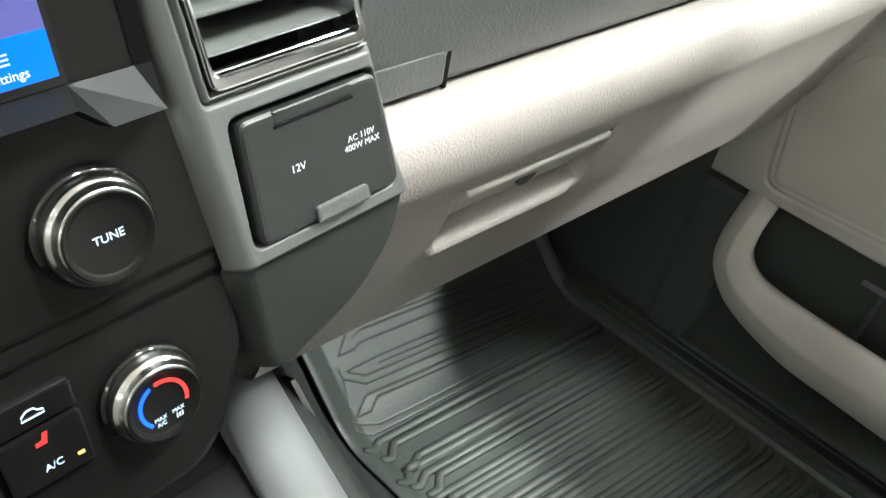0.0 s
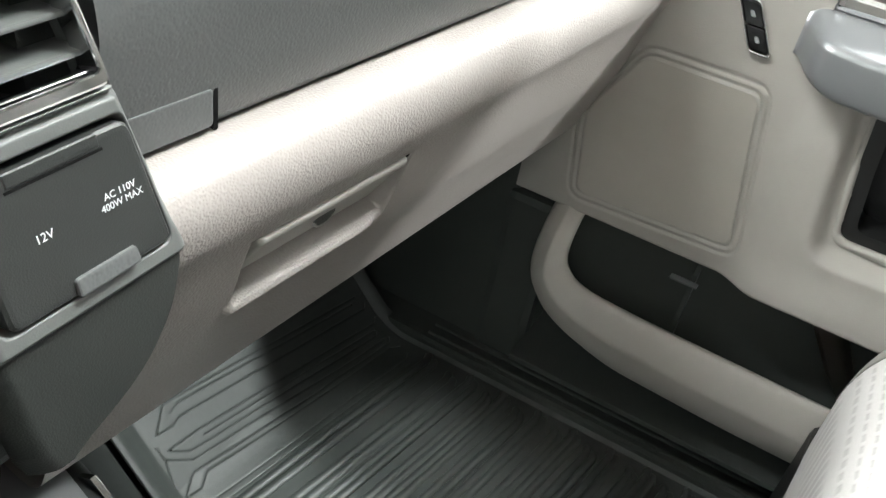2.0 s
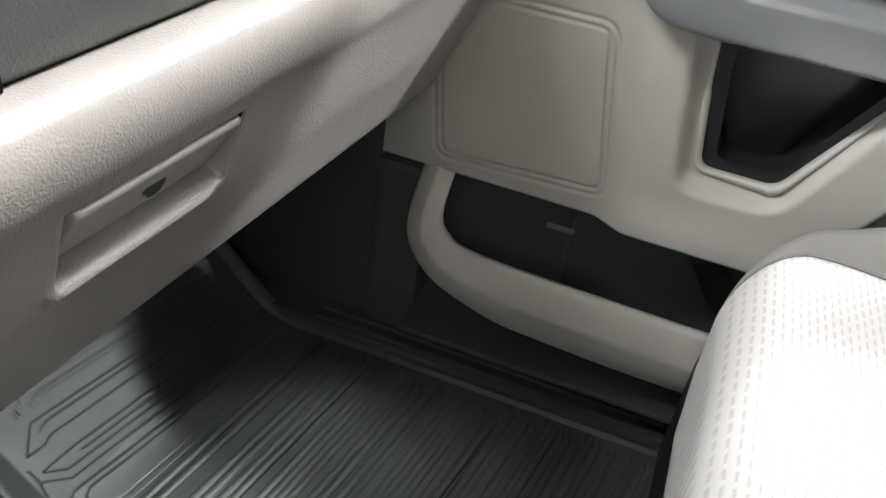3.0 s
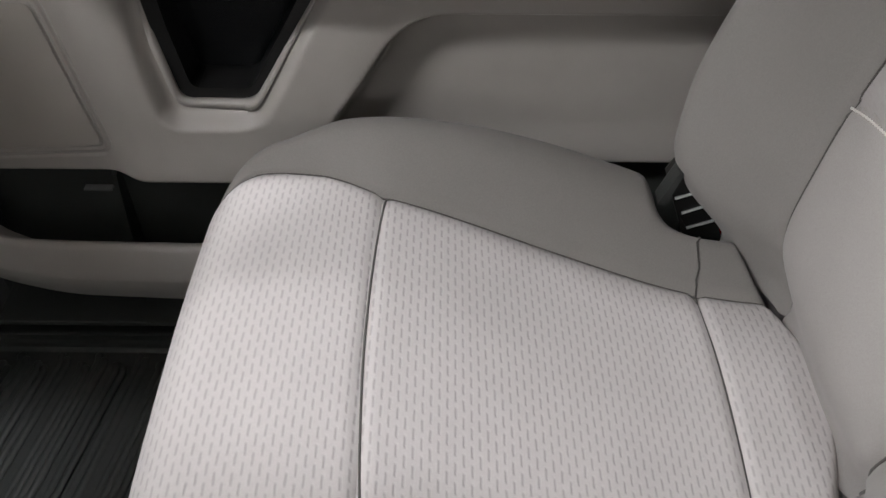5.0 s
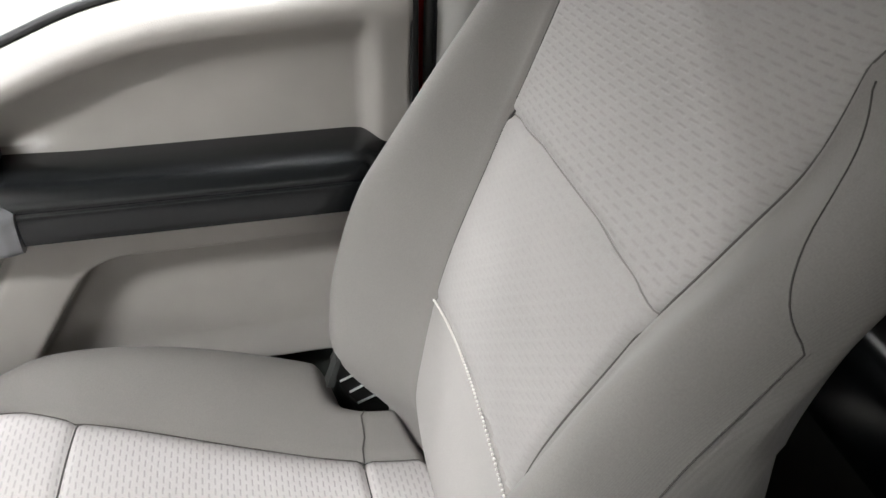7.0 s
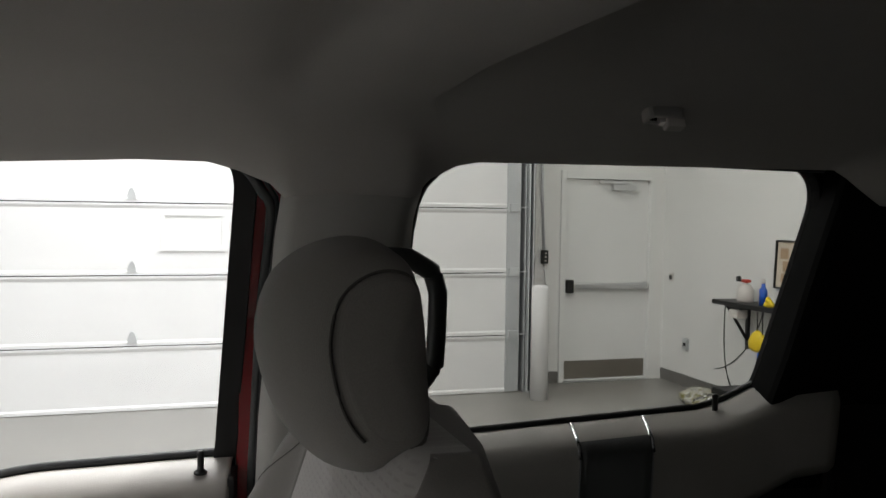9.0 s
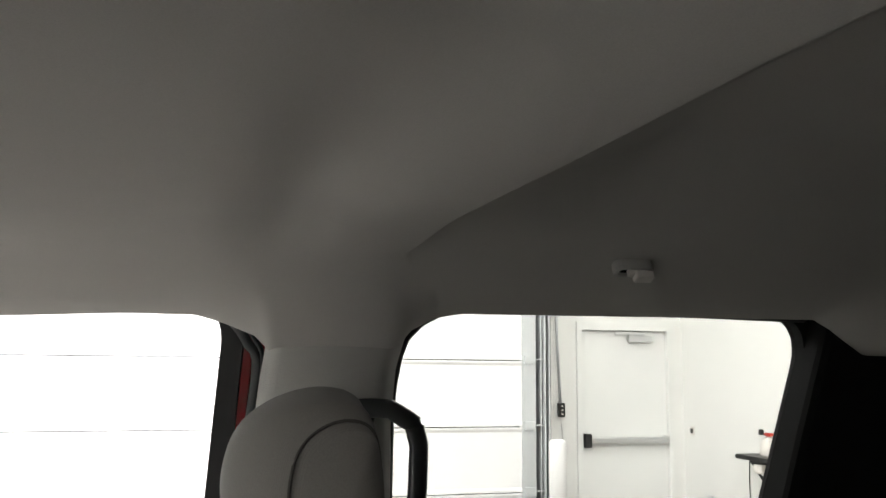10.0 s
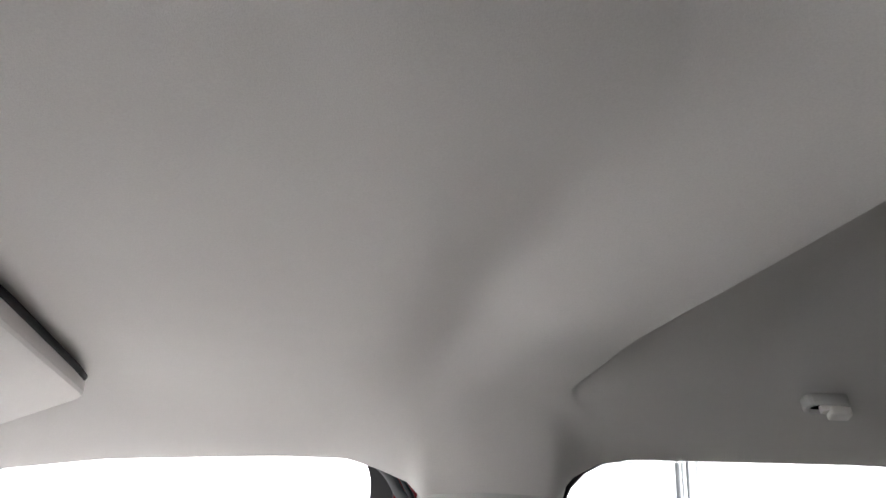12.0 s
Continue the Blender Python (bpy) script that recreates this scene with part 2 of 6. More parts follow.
BEIGE = grained("warm_grey_plastic", (0.36, 0.339, 0.311), 0.42, 700, 0.22)
BEIGE_DASH = grained("warm_grey_dash_skin", (0.375, 0.342, 0.322), 0.29, 620, 0.62, grain_depth=0.0008)
BEIGE_SMOOTH = grained("warm_grey_smooth", (0.42, 0.40, 0.37), 0.38, 900, 0.15)
DASH_DARK = grained("dark_grey_dash_skin", (0.118, 0.122, 0.122), 0.35, 520, 0.45)
BEZEL = grained("satin_grey_bezel", (0.130, 0.135, 0.131), 0.32, 1200, 0.10)
COVER = grained("charcoal_grained_cover", (0.030, 0.032, 0.031), 0.36, 1400, 0.25)
BLACK = grained("black_plastic", (0.010, 0.010, 0.010), 0.42, 900, 0.25)
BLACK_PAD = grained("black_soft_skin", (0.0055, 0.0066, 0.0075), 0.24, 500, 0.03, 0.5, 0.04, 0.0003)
GLOSSBLACK = Mat("piano_black", (0.008, 0.008, 0.008), 0.12).m
RUBBER = grained("black_rubber_seal", (0.012, 0.012, 0.013), 0.5, 700, 0.2)
DARKHOLE = Mat("black_lining", (0.008, 0.008, 0.008), 0.9, 0, 0.1).m
STACK_BLACK = grained("black_stack_plastic", (0.0080, 0.0080, 0.0076), 0.34, 1000, 0.04, 0.35, 0.03, 0.0003)
COLUMN_LOW = grained("dark_column_plastic", (0.038, 0.041, 0.039), 0.40, 1000, 0.25)
SATIN_DARK = grained("satin_dark_plastic", (0.007, 0.0075, 0.0075), 0.34, 1400, 0.03, 0.12, 0.03, 0.0003)
FOOTWELL = grained("dark_footwell_plastic", (0.042, 0.047, 0.043), 0.55, 400, 0.3)
k = Mat("chrome", (0.78, 0.79, 0.80), 0.08, 1.0)
k.gloss(k.noise(60, 3), 0.05, 0.16)
CHROME = k.m
k = Mat("silver_paint", (0.27, 0.275, 0.285), 0.34, 0.55)
k.vary(k.noise(1800, 1), 0.04).vary(k.noise(10, 3), 0.04)
SILVER = k.m
k = Mat("satin_chrome", (0.46, 0.46, 0.45), 0.20, 1.0)
k.gloss(k.noise(40, 3), 0.17, 0.23)
SATINCHROME = k.m
k = Mat("grey_trim_paint", (0.26, 0.265, 0.27), 0.36, 0.25)
k.bump(k.noise(900, 2), 0.1, 0.0004).vary(k.noise(12), 0.06)
GREYTRIM = k.m
k = Mat("mat_rubber", (0.060, 0.066, 0.062), 0.46, 0, 0.45)
k.pebble(900, 0.35, 0.0004)
k.vary(k.noise(6, 4), 0.18).vary(k.noise(120, 3), 0.08)
k.tint(k.ramp(k.noise(4.0, 6, 0.7), 0.56, 0.72, 0, 0.28), (0.16, 0.155, 0.14))
k.gloss(k.noise(9, 4), 0.38, 0.58)
MATRUBBER = k.m
k = Mat("dark_carpet", (0.030, 0.031, 0.029), 0.95, 0, 0.1)
k.bump(k.noise(1200, 2), 0.8, 0.003).vary(k.noise(500, 2), 0.35).vary(k.noise(8), 0.15)
CARPET = k.m
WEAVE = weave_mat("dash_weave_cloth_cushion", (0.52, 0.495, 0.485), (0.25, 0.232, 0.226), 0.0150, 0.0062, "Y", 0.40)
# back and lumbar: cushion weave darkened, the backrest's dimmer light put into its colour
WEAVE_BACK_DIM = weave_mat("dash_weave_cloth_back_shaded", (0.375, 0.358, 0.343), (0.24, 0.225, 0.215), 0.0150, 0.0062, "Z", 0.22)
WEAVE_FAINT_DIM = weave_mat("faint_weave_cloth_lumbar_shaded", (0.37, 0.353, 0.338), (0.26, 0.245, 0.235), 0.0150, 0.0062, "Z", 0.10, 0.12)
CLOTH = cloth("warm_grey_cloth", (0.235, 0.222, 0.210))
CLOTH_IN = cloth("warm_grey_insert_cloth", (0.355, 0.338, 0.320))
THREAD = Mat("pale_thread", (0.74, 0.72, 0.68), 0.7).m
SEAMCORD = cloth("seam_cord_cloth", (0.09, 0.085, 0.078))
k = Mat("headliner_cloth", (0.50, 0.48, 0.45), 0.95, 0, 0.1)
k.bump(k.noise(1500, 2), 0.4, 0.0008).vary(k.noise(5, 3), 0.04).vary(k.noise(900, 2), 0.05)
HEADLINER = k.m
PILLAR = grained("pillar_trim", (0.43, 0.42, 0.395), 0.55, 600, 0.3)
k = Mat("red_paint", (0.28, 0.008, 0.012), 0.22)
k.b.inputs["Coat Weight"].default_value = 0.6
k.vary(k.noise(900, 1), 0.06)
RED = k.m
SEALGREY = grained("grey_rubber_seal", (0.075, 0.078, 0.078), 0.55, 700, 0.2)
WHITEPRINT = Mat("white_print", (0.85, 0.87, 0.88), 0.6).m


def lit(name, color, power):
    q = Mat(name, color, 0.5)
    q.b.inputs["Emission Color"].default_value = (*color, 1)
    q.b.inputs["Emission Strength"].default_value = power
    return q.m


GLOW_WHITE = lit("backlit_white", (0.62, 0.80, 1.0), 0.24)
GLOW_RED = lit("backlit_red", (1.0, 0.03, 0.03), 0.6)
GLOW_DIM_RED = lit("backlit_dim_red", (0.6, 0.03, 0.03), 0.22)
GLOW_BLUE = lit("backlit_blue", (0.01, 0.07, 1.0), 1.0)
GLOW_AMBER = lit("backlit_amber", (1.0, 0.5, 0.12), 0.8)
LAMPFACE = lit("lamp_diffuser", (1.0, 0.98, 0.95), 9.0)
k = Mat("screen_blue", (0.002, 0.03, 0.4), 0.15)
k.b.inputs["Emission Color"].default_value = (0.0, 0.11, 0.85, 1)
k.b.inputs["Emission Strength"].default_value = 0.75
SCREENBLUE = k.m
k = Mat("screen_dim", (0.02, 0.02, 0.06), 0.15)
k.b.inputs["Emission Color"].default_value = (0.10, 0.10, 0.32, 1)
k.b.inputs["Emission Strength"].default_value = 0.5
SCREENDIM = k.m


def glass(name, tint):
    m = bpy.data.materials.new(name)
    m.use_nodes = True
    t = m.node_tree
    t.nodes.clear()
    out, mix = t.nodes.new("ShaderNodeOutputMaterial"), t.nodes.new("ShaderNodeMixShader")
    tr, gl, fr = t.nodes.new("ShaderNodeBsdfTransparent"), t.nodes.new("ShaderNodeBsdfGlossy"), t.nodes.new("ShaderNodeFresnel")
    tr.inputs[0].default_value = (*tint, 1)
    gl.inputs["Roughness"].default_value = 0.01
    fr.inputs[0].default_value = 1.3
    t.links.new(fr.outputs[0], mix.inputs[0])
    t.links.new(tr.outputs[0], mix.inputs[1])
    t.links.new(gl.outputs[0], mix.inputs[2])
    t.links.new(mix.outputs[0], out.inputs[0])
    return m


GLASS = glass("side_glass", (0.92, 0.925, 0.925))
GLASS_REAR = glass("rear_side_glass", (0.64, 0.64, 0.625))
GLASS_DARK = glass("privacy_glass", (0.07, 0.075, 0.072))
k = Mat("white_wall_paint", (0.80, 0.80, 0.78), 0.6)
k.bump(k.noise(160, 3), 0.12, 0.002).vary(k.noise(1.2, 4), 0.03)
WALLWHITE = k.m
k = Mat("white_steel_panel", (0.80, 0.80, 0.80), 0.42)
k.bump(k.noise(300, 2), 0.1, 0.001).vary(k.noise(2, 4), 0.03)
DOORWHITE = k.m
k = Mat("painted_steel_door", (0.78, 0.785, 0.77), 0.38)
k.vary(k.noise(3, 4), 0.03).bump(k.noise(40, 3), 0.05, 0.001)
LEAFWHITE = k.m
k = Mat("epoxy_floor", (0.24, 0.232, 0.215), 0.3)
k.vary(k.noise(2.2, 5), 0.05).vary(k.noise(55, 3), 0.03)
k.gloss(k.noise(5, 4), 0.29, 0.35)
EPOXY = k.m
k = Mat("galvanised_steel", (0.58, 0.60, 0.61), 0.42, 0.45)
k.vary(k.noise(35, 3), 0.15).gloss(k.noise(25, 3), 0.3, 0.5)
GALV = k.m
k = Mat("brushed_kick_plate", (0.30, 0.275, 0.24), 0.36, 0.8)
k.vary(k.noise(60, 3, 0.6, (1, 30, 1)), 0.1)
KICK = k.m
GREYBASE = grained("grey_cove_base", (0.17, 0.165, 0.155), 0.5, 200, 0.2)
ALU = Mat("satin_aluminium", (0.62, 0.63, 0.63), 0.32, 0.9).m
k = Mat("cork_board", (0.62, 0.55, 0.45), 0.9)
k.vary(k.noise(200, 3), 0.15)
CORK = k.m
PAPER = Mat("brown_paper", (0.42, 0.30, 0.19), 0.8).m
YELLOW = grained("yellow_plastic", (0.75, 0.55, 0.02), 0.45, 300, 0.2)
BLUE = grained("blue_plastic", (0.02, 0.10, 0.50), 0.4, 300, 0.2)
TEAL = grained("teal_cloth", (0.10, 0.42, 0.45), 0.8, 300, 0.3)
REDPL = grained("red_plastic", (0.55, 0.05, 0.03), 0.4, 300, 0.2)
GREEN = grained("dark_green_plastic", (0.02, 0.12, 0.06), 0.45, 300, 0.2)
PALE = grained("pale_plastic", (0.65, 0.62, 0.58), 0.5, 300, 0.2)
k = Mat("printed_bag", (0.40, 0.39, 0.33), 0.55)
k.tint(k.ramp(k.noise(22, 2), 0.5, 0.56, 0, 1), (0.20, 0.185, 0.06))
k.tint(k.ramp(k.noise(17, 2), 0.55, 0.6, 0, 1), (0.07, 0.07, 0.065))
k.tint(k.ramp(k.noise(31, 2), 0.57, 0.62, 0, 1), (0.75, 0.76, 0.75))
k.bump(k.noise(40, 4), 0.6, 0.01)
BAG = k.m

# ---- shop: floor, walls, garage door ----


def gbox(name, a, b, z, mat, parent=None, label="", bevel=0.004):
    """A box in garage measures: (from, to) along, off the wall and up."""
    bm = rbox((min(a), min(b), min(z)), (max(a), max(b), max(z)), bevel)
    for v in bm.verts:
        v.co = gp(v.co.x, v.co.y, v.co.z)
    return part(name, bm, mat, parent, label)


def settle(ob, kind, label):
    return tagged(ob, label, "", "", kind)


ground = settle(gbox("ground", (-1.9, 16), (-0.6, 16), (-0.2, 0), EPOXY, bevel=0), "structure", "grey-brown sealed concrete shop floor with faint stains")
settle(gbox("wall_door_side", (-0.6, -0.06), (-0.6, -0.35), (0, 4.6), WALLWHITE, bevel=0), "structure", "white painted wall beside the garage door")
settle(gbox("wall_door_head", (-0.06, 16), (-0.6, -0.35), (3.3, 4.6), WALLWHITE, bevel=0), "structure", "white painted wall above the garage door")
settle(gbox("wall_side", (-1.9, -1.8), (-0.6, 16), (0, 4.6), WALLWHITE, bevel=0), "structure", "white painted side wall of the shop")
settle(gbox("wall_far", (16, 16.1), (-0.6, 16), (0, 4.6), WALLWHITE, bevel=0), "structure", "white painted far wall of the shop")
settle(gbox("wall_back", (-1.9, 16.1), (16, 16.1), (0, 4.6), WALLWHITE, bevel=0), "structure", "white painted back wall of the shop")
settle(gbox("shop_ceiling", (-1.9, 16.1), (-0.6, 16.1), (4.6, 4.7), WALLWHITE, bevel=0), "structure", "white shop ceiling")
settle(gbox("wall_over_door", (-1.8, -0.6), (-0.6, -0.35), (2.2, 4.6), WALLWHITE, bevel=0), "structure", "white painted wall over the steel door")
settle(gbox("baseboard_side", (-1.8, -1.785), (-0.33, 16), (0, 0.12), GREYBASE, bevel=0.004), "structure", "grey cove base along the side wall")
settle(gbox("baseboard_door", (-0.58, -0.12), (-0.35, -0.335), (0, 0.12), GREYBASE, bevel=0.004), "structure", "grey cove base beside the steel door")

# housings for the added lamps, all out of view
for la, lb, lz, ll, lp in LAMPS:
    lamp = thing("unseen_strip_light", gp(la, lb, lz + 0.06), "unseen ceiling strip light with a bright diffuser, added to light the cab", "lamp", "shop ceiling lights")
    gbox("housing", (la - ll / 2, la + ll / 2), (lb - 0.14, lb + 0.14), (lz + 0.06, lz + 0.16), DOORWHITE, lamp)
    gbox("diffuser", (la - ll / 2 + 0.05, la + ll / 2 - 0.05), (lb - 0.11, lb + 0.11), (lz + 0.03, lz + 0.059), LAMPFACE, lamp)

# steel exit door in its frame
exit_door = thing("exit_door", gp(-1.13, -0.35, 0), "white painted steel exit door with panic bar, kick plate and closer", "door")
gbox("leaf", (-1.62, -0.64), (-0.42, -0.37), (0.01, 2.13), LEAFWHITE, exit_door, bevel=0.003)
kick = gbox("kick_plate", (-1.60, -0.66), (-0.37, -0.366), (0.03, 0.22), KICK, exit_door, "brushed metal kick plate", bevel=0.001)
gbox("threshold", (-1.64, -0.62), (-0.42, -0.30), (0.0, 0.012), ALU, exit_door, bevel=0.003)
bar = gbox("panic_bar", (-1.58, -0.66), (-0.34, -0.295), (0.98, 1.04), ALU, exit_door, "satin aluminium panic bar", bevel=0.012)
gbox("bar_head", (-0.72, -0.65), (-0.37, -0.28), (0.94, 1.08), BLACK, bar, bevel=0.01)
gbox("bar_head", (-1.60, -1.55), (-0.37, -0.30), (0.97, 1.05), ALU, bar, bevel=0.008)
closer = gbox("closer", (-1.45, -1.17), (-0.37, -0.31), (2.02, 2.09), ALU, exit_door, "satin aluminium door closer", bevel=0.01)
gbox("closer_arm", (-1.33, -1.0), (-0.31, -0.29), (2.09, 2.12), ALU, closer, bevel=0.004)
casing = thing("door_frame", gp(-1.1, -0.35, 0), "white painted steel door frame", "door frame", "", "structure")
gbox("jamb", (-0.64, -0.58), (-0.44, -0.32), (0, 2.22), LEAFWHITE, casing)
gbox("jamb", (-1.68, -1.62), (-0.44, -0.32), (0, 2.22), LEAFWHITE, casing)
gbox("head", (-1.62, -0.64), (-0.44, -0.32), (2.135, 2.22), LEAFWHITE, casing)
settle(gbox("wall_return", (-1.8, -1.68), (-0.6, -0.33), (0, 2.2), WALLWHITE, bevel=0), "structure", "white wall between door frame and side wall")
settle(gbox("wall_outer", (-1.8, -0.5), (-0.75, -0.6), (0, 2.4), WALLWHITE, bevel=0), "structure", "plain wall closing the door recess")

# sectional garage door
gdoor = thing("garage_door", gp(5.5, 0, 0), "white ribbed sectional garage door, closed", "garage door")
SEAMS = [0.0, 0.565, 1.18, 1.81, 2.43, 3.06, 3.4]
for i, (z0, z1) in enumerate(zip(SEAMS, SEAMS[1:])):
    bm = bmesh.new()
    prof = [(0.0, z0 + 0.005), (0.015, z0 + 0.005), (0.016, z0 + 0.032), (0.006, z0 + 0.048), (0.006, z1 - 0.05), (0.020, z1 - 0.022), (0.021, z1 - 0.005), (0.0, z1 - 0.005)]
    r0 = [bm.verts.new(gp(0.0, -0.03 + b, z)) for b, z in prof]
    r1 = [bm.verts.new(gp(11.0, -0.03 + b, z)) for b, z in prof]
    for j in range(len(prof)):
        q = (j + 1) % len(prof)
        bm.faces.new((r0[j], r1[j], r1[q], r0[q]))
    bm.faces.new(r0)
    bm.faces.new(r1)
    sec = part("section", bm, DOORWHITE, gdoor)
    for a in (3.59, 7.2):
        if i < 5:
            hp = round_poly([(-0.045, 0), (0.045, 0), (0.03, 0.06), (0.012, 0.11), (-0.012, 0.11), (-0.03, 0.06)], 0.01, 3)
            part("hinge", prism([(a + u, z1 + 0.02 + v) for u, v in hp], lambda u, v, n: gp(u, -0.03 + n, v), 0.006, 0.022, 0.004), GALV, sec, "galvanised hinge")
    if i < 5:
        gbox("roller_bracket", (0.02, 0.12), (-0.005, 0.03), (z1 - 0.03, z1 + 0.05), GALV, sec, "galvanised roller bracket", 0.004)
        gbox("roller_stem", (-0.09, 0.02), (0.005, 0.018), (z1 + 0.005, z1 + 0.018), GALV, sec, "", 0.004)
gbox("end_stile", (0.0, 0.14), (-0.024, -0.004), (0.01, 3.39), GALV, gdoor, "galvanised end stile", 0.002)
win = part("window", frame_prism([(2.80, 1.39), (3.36, 1.39), (3.36, 1.74), (2.80, 1.74)], [(2.84, 1.43), (3.32, 1.43), (3.32, 1.70), (2.84, 1.70)], lambda u, v, n: gp(u, -0.03 + n, v), 0.006, 0.022, 0.004), DOORWHITE, gdoor, "white framed door light")
part("pane", prism([(2.84, 1.43), (3.32, 1.43), (3.32, 1.70), (2.84, 1.70)], lambda u, v, n: gp(u, -0.03 + n, v), 0.006, 0.010), LEAFWHITE, win)

track = thing("door_track", gp(-0.08, 0, 0), "galvanised vertical door track with angle iron", "rail")
gbox("angle", (-0.06, -0.045), (-0.35, 0.0), (0, 3.3), GALV, track, bevel=0.002)
part("channel", frame_prism([(-0.13, 0), (-0.07, 0), (-0.07, 3.3), (-0.13, 3.3)], [(-0.115, 0.01), (-0.085, 0.01), (-0.085, 3.29), (-0.115, 3.29)], lambda u, v, n: gp(u, n, v), -0.01, 0.045), GALV, track)
gbox("seal_strip", (-0.155, -0.135), (-0.33, 0.0), (0, 3.3), RUBBER, track, bevel=0.003)

bollard = thing("bollard", gp(-0.07, 0.35, 0), "white painted steel bollard", "bollard")
part("post", lathe([(0.0001, 0), (0.083, 0), (0.083, 1.04), (0.079, 1.065), (0.06, 1.085), (0.0001, 1.092)], lambda u, v, n: gp(-0.07 + u, 0.35 + v, n), 32, False), DOORWHITE, bollard, smooth=True)

box = thing("switch_box", gp(-0.40, -0.35, 1.25), "small black switch box on a conduit", "switch")
gbox("body", (-0.435, -0.365), (-0.35, -0.30), (1.25, 1.39), BLACK, box, bevel=0.006)
for dz in (1.28, 1.32, 1.36):
    gbox("button", (-0.41, -0.39), (-0.30, -0.294), (dz - 0.008, dz + 0.008), PALE, box, bevel=0.002)
for da in (-0.405, -0.39):
    part("conduit", tube([gp(da, -0.335, 1.38), gp(da + 0.03, -0.335, 2.0), gp(da + 0.05, -0.335, 3.3)], 0.008), GALV, box, smooth=True)
part("drop_cord", tube([gp(-0.40, -0.33, 1.26), gp(-0.41, -0.33, 1.15), gp(-0.42, -0.33, 1.0)], 0.006), GALV, box, smooth=True)
box2 = thing("wall_switch", gp(-1.8, -0.16, 1.08), "small dark wall switch", "switch")
gbox("plate", (-1.8, -1.79), (-0.19, -0.13), (1.06, 1.16), PALE, box2, bevel=0.003)
gbox("toggle", (-1.79, -1.775), (-0.175, -0.145), (1.085, 1.135), BLACK, box2, bevel=0.003)
box3 = thing("wall_outlet", gp(-1.8, 0.15, 0.40), "grey metal wall outlet box", "outlet")
gbox("plate", (-1.8, -1.77), (0.11, 0.19), (0.38, 0.50), GALV, box3, bevel=0.004)
gbox("socket", (-1.77, -1.766), (0.13, 0.17), (0.42, 0.46), BLACK, box3, bevel=0.001)

# wall bench with clutter on the side wall
bench = thing("wall_bench", gp(-1.8, 1.6, 0.97), "dark wall-mounted work shelf on angle brackets", "shelf")
gbox("top", (-1.8, -1.52), (0.97, 2.7), (0.955, 0.995), BLACK, bench, bevel=0.004)
for bb in (1.15, 1.95, 2.5):
    part("bracket", tube([gp(-1.79, bb, 0.62), gp(-1.56, bb, 0.95)], 0.015), BLACK, bench, smooth=True)
    gbox("wall_leg", (-1.8, -1.77), (bb - 0.018, bb + 0.018), (0.55, 0.955), BLACK, bench, bevel=0.003)
ext = thing("chemical_jug", gp(-1.66, 1.27, 0.995), "pale plastic jug with a red sprayer head", "jug")
part("jug", lathe([(0.001, 0), (0.07, 0), (0.075, 0.02), (0.075, 0.11), (0.05, 0.15), (0.02, 0.165), (0.02, 0.18)], lambda u, v, n: gp(-1.66 + u, 1.27 + v, 0.996 + n), 24), PALE, ext, smooth=True)
gbox("sprayer", (-1.68, -1.63), (1.24, 1.33), (1.17, 1.20), REDPL, ext, "red trigger sprayer", 0.012)
gbox("nozzle", (-1.60, -1.57), (1.25, 1.29), (1.18, 1.23), BLACK, ext, "", 0.008)
hk = thing("hanging_charger", gp(-1.6, 1.23, 0.80), "small pale charger hung under the shelf", "charger")
gbox("body", (-1.66, -1.54), (1.20, 1.32), (0.85, 0.93), PALE, hk, bevel=0.015)
gbox("clip", (-1.64, -1.56), (1.16, 1.33), (0.93, 0.954), BLACK, hk, bevel=0.004)
for nm, bb, h, r, mt, lb_ in (("spray_bottle", 1.57, 0.19, 0.035, BLUE, "blue spray bottle on the work shelf"), ("spray_can", 1.86, 0.15, 0.032, GREEN, "dark green spray can on the work shelf"), ("spray_can", 1.95, 0.16, 0.03, BLACK, "black spray can on the work shelf"), ("paper_roll", 2.10, 0.14, 0.055, PALE, "pale paper roll on the work shelf")):
    o = thing(nm, gp(-1.62, bb, 0.995), lb_, nm.replace("_", " "))
    part("body", lathe([(0.001, 0), (r, 0), (r, h * 0.7), (r * 0.5, h * 0.82), (r * 0.45, h)], lambda u, v, n, bb=bb: gp(-1.62 + u, bb + v, 0.996 + n), 20), mt, o, smooth=True)
    part("cap", lathe([(r * 0.47, h), (r * 0.5, h + 0.002), (r * 0.5, h + 0.03), (r * 0.3, h + 0.035)], lambda u, v, n, bb=bb: gp(-1.62 + u, bb + v, 0.996 + n), 16), PALE, o)
glove = thing("work_gloves", gp(-1.58, 1.72, 0.995), "yellow rubber gloves lying on the work shelf", "gloves")
for i in range(4):
    part("finger", tube([gp(-1.62 + 0.02 * i, 1.66 + 0.02 * i, 1.01), gp(-1.55 + 0.015 * i, 1.72 + 0.02 * i, 1.04 + 0.012 * i), gp(-1.50, 1.76 + 0.03 * i, 1.02)], 0.02), YELLOW, glove, smooth=True)
hang = thing("hanging_brush", gp(-1.50, 1.66, 0.5), "yellow scrub mitt hung from the shelf", "brush")
bm = bmesh.new()
bmesh.ops.create_icosphere(bm, subdivisions=3, radius=0.085)
for v in bm.verts:
    v.co *= 1 + 0.22 * noise.noise(v.co * 14)
    v.co = gp(-1.50 + v.co.x * 0.6, 1.66 + v.co.y * 1.1, 0.70 + v.co.z * 1.1)
part("mitt", bm, YELLOW, hang, smooth=True)
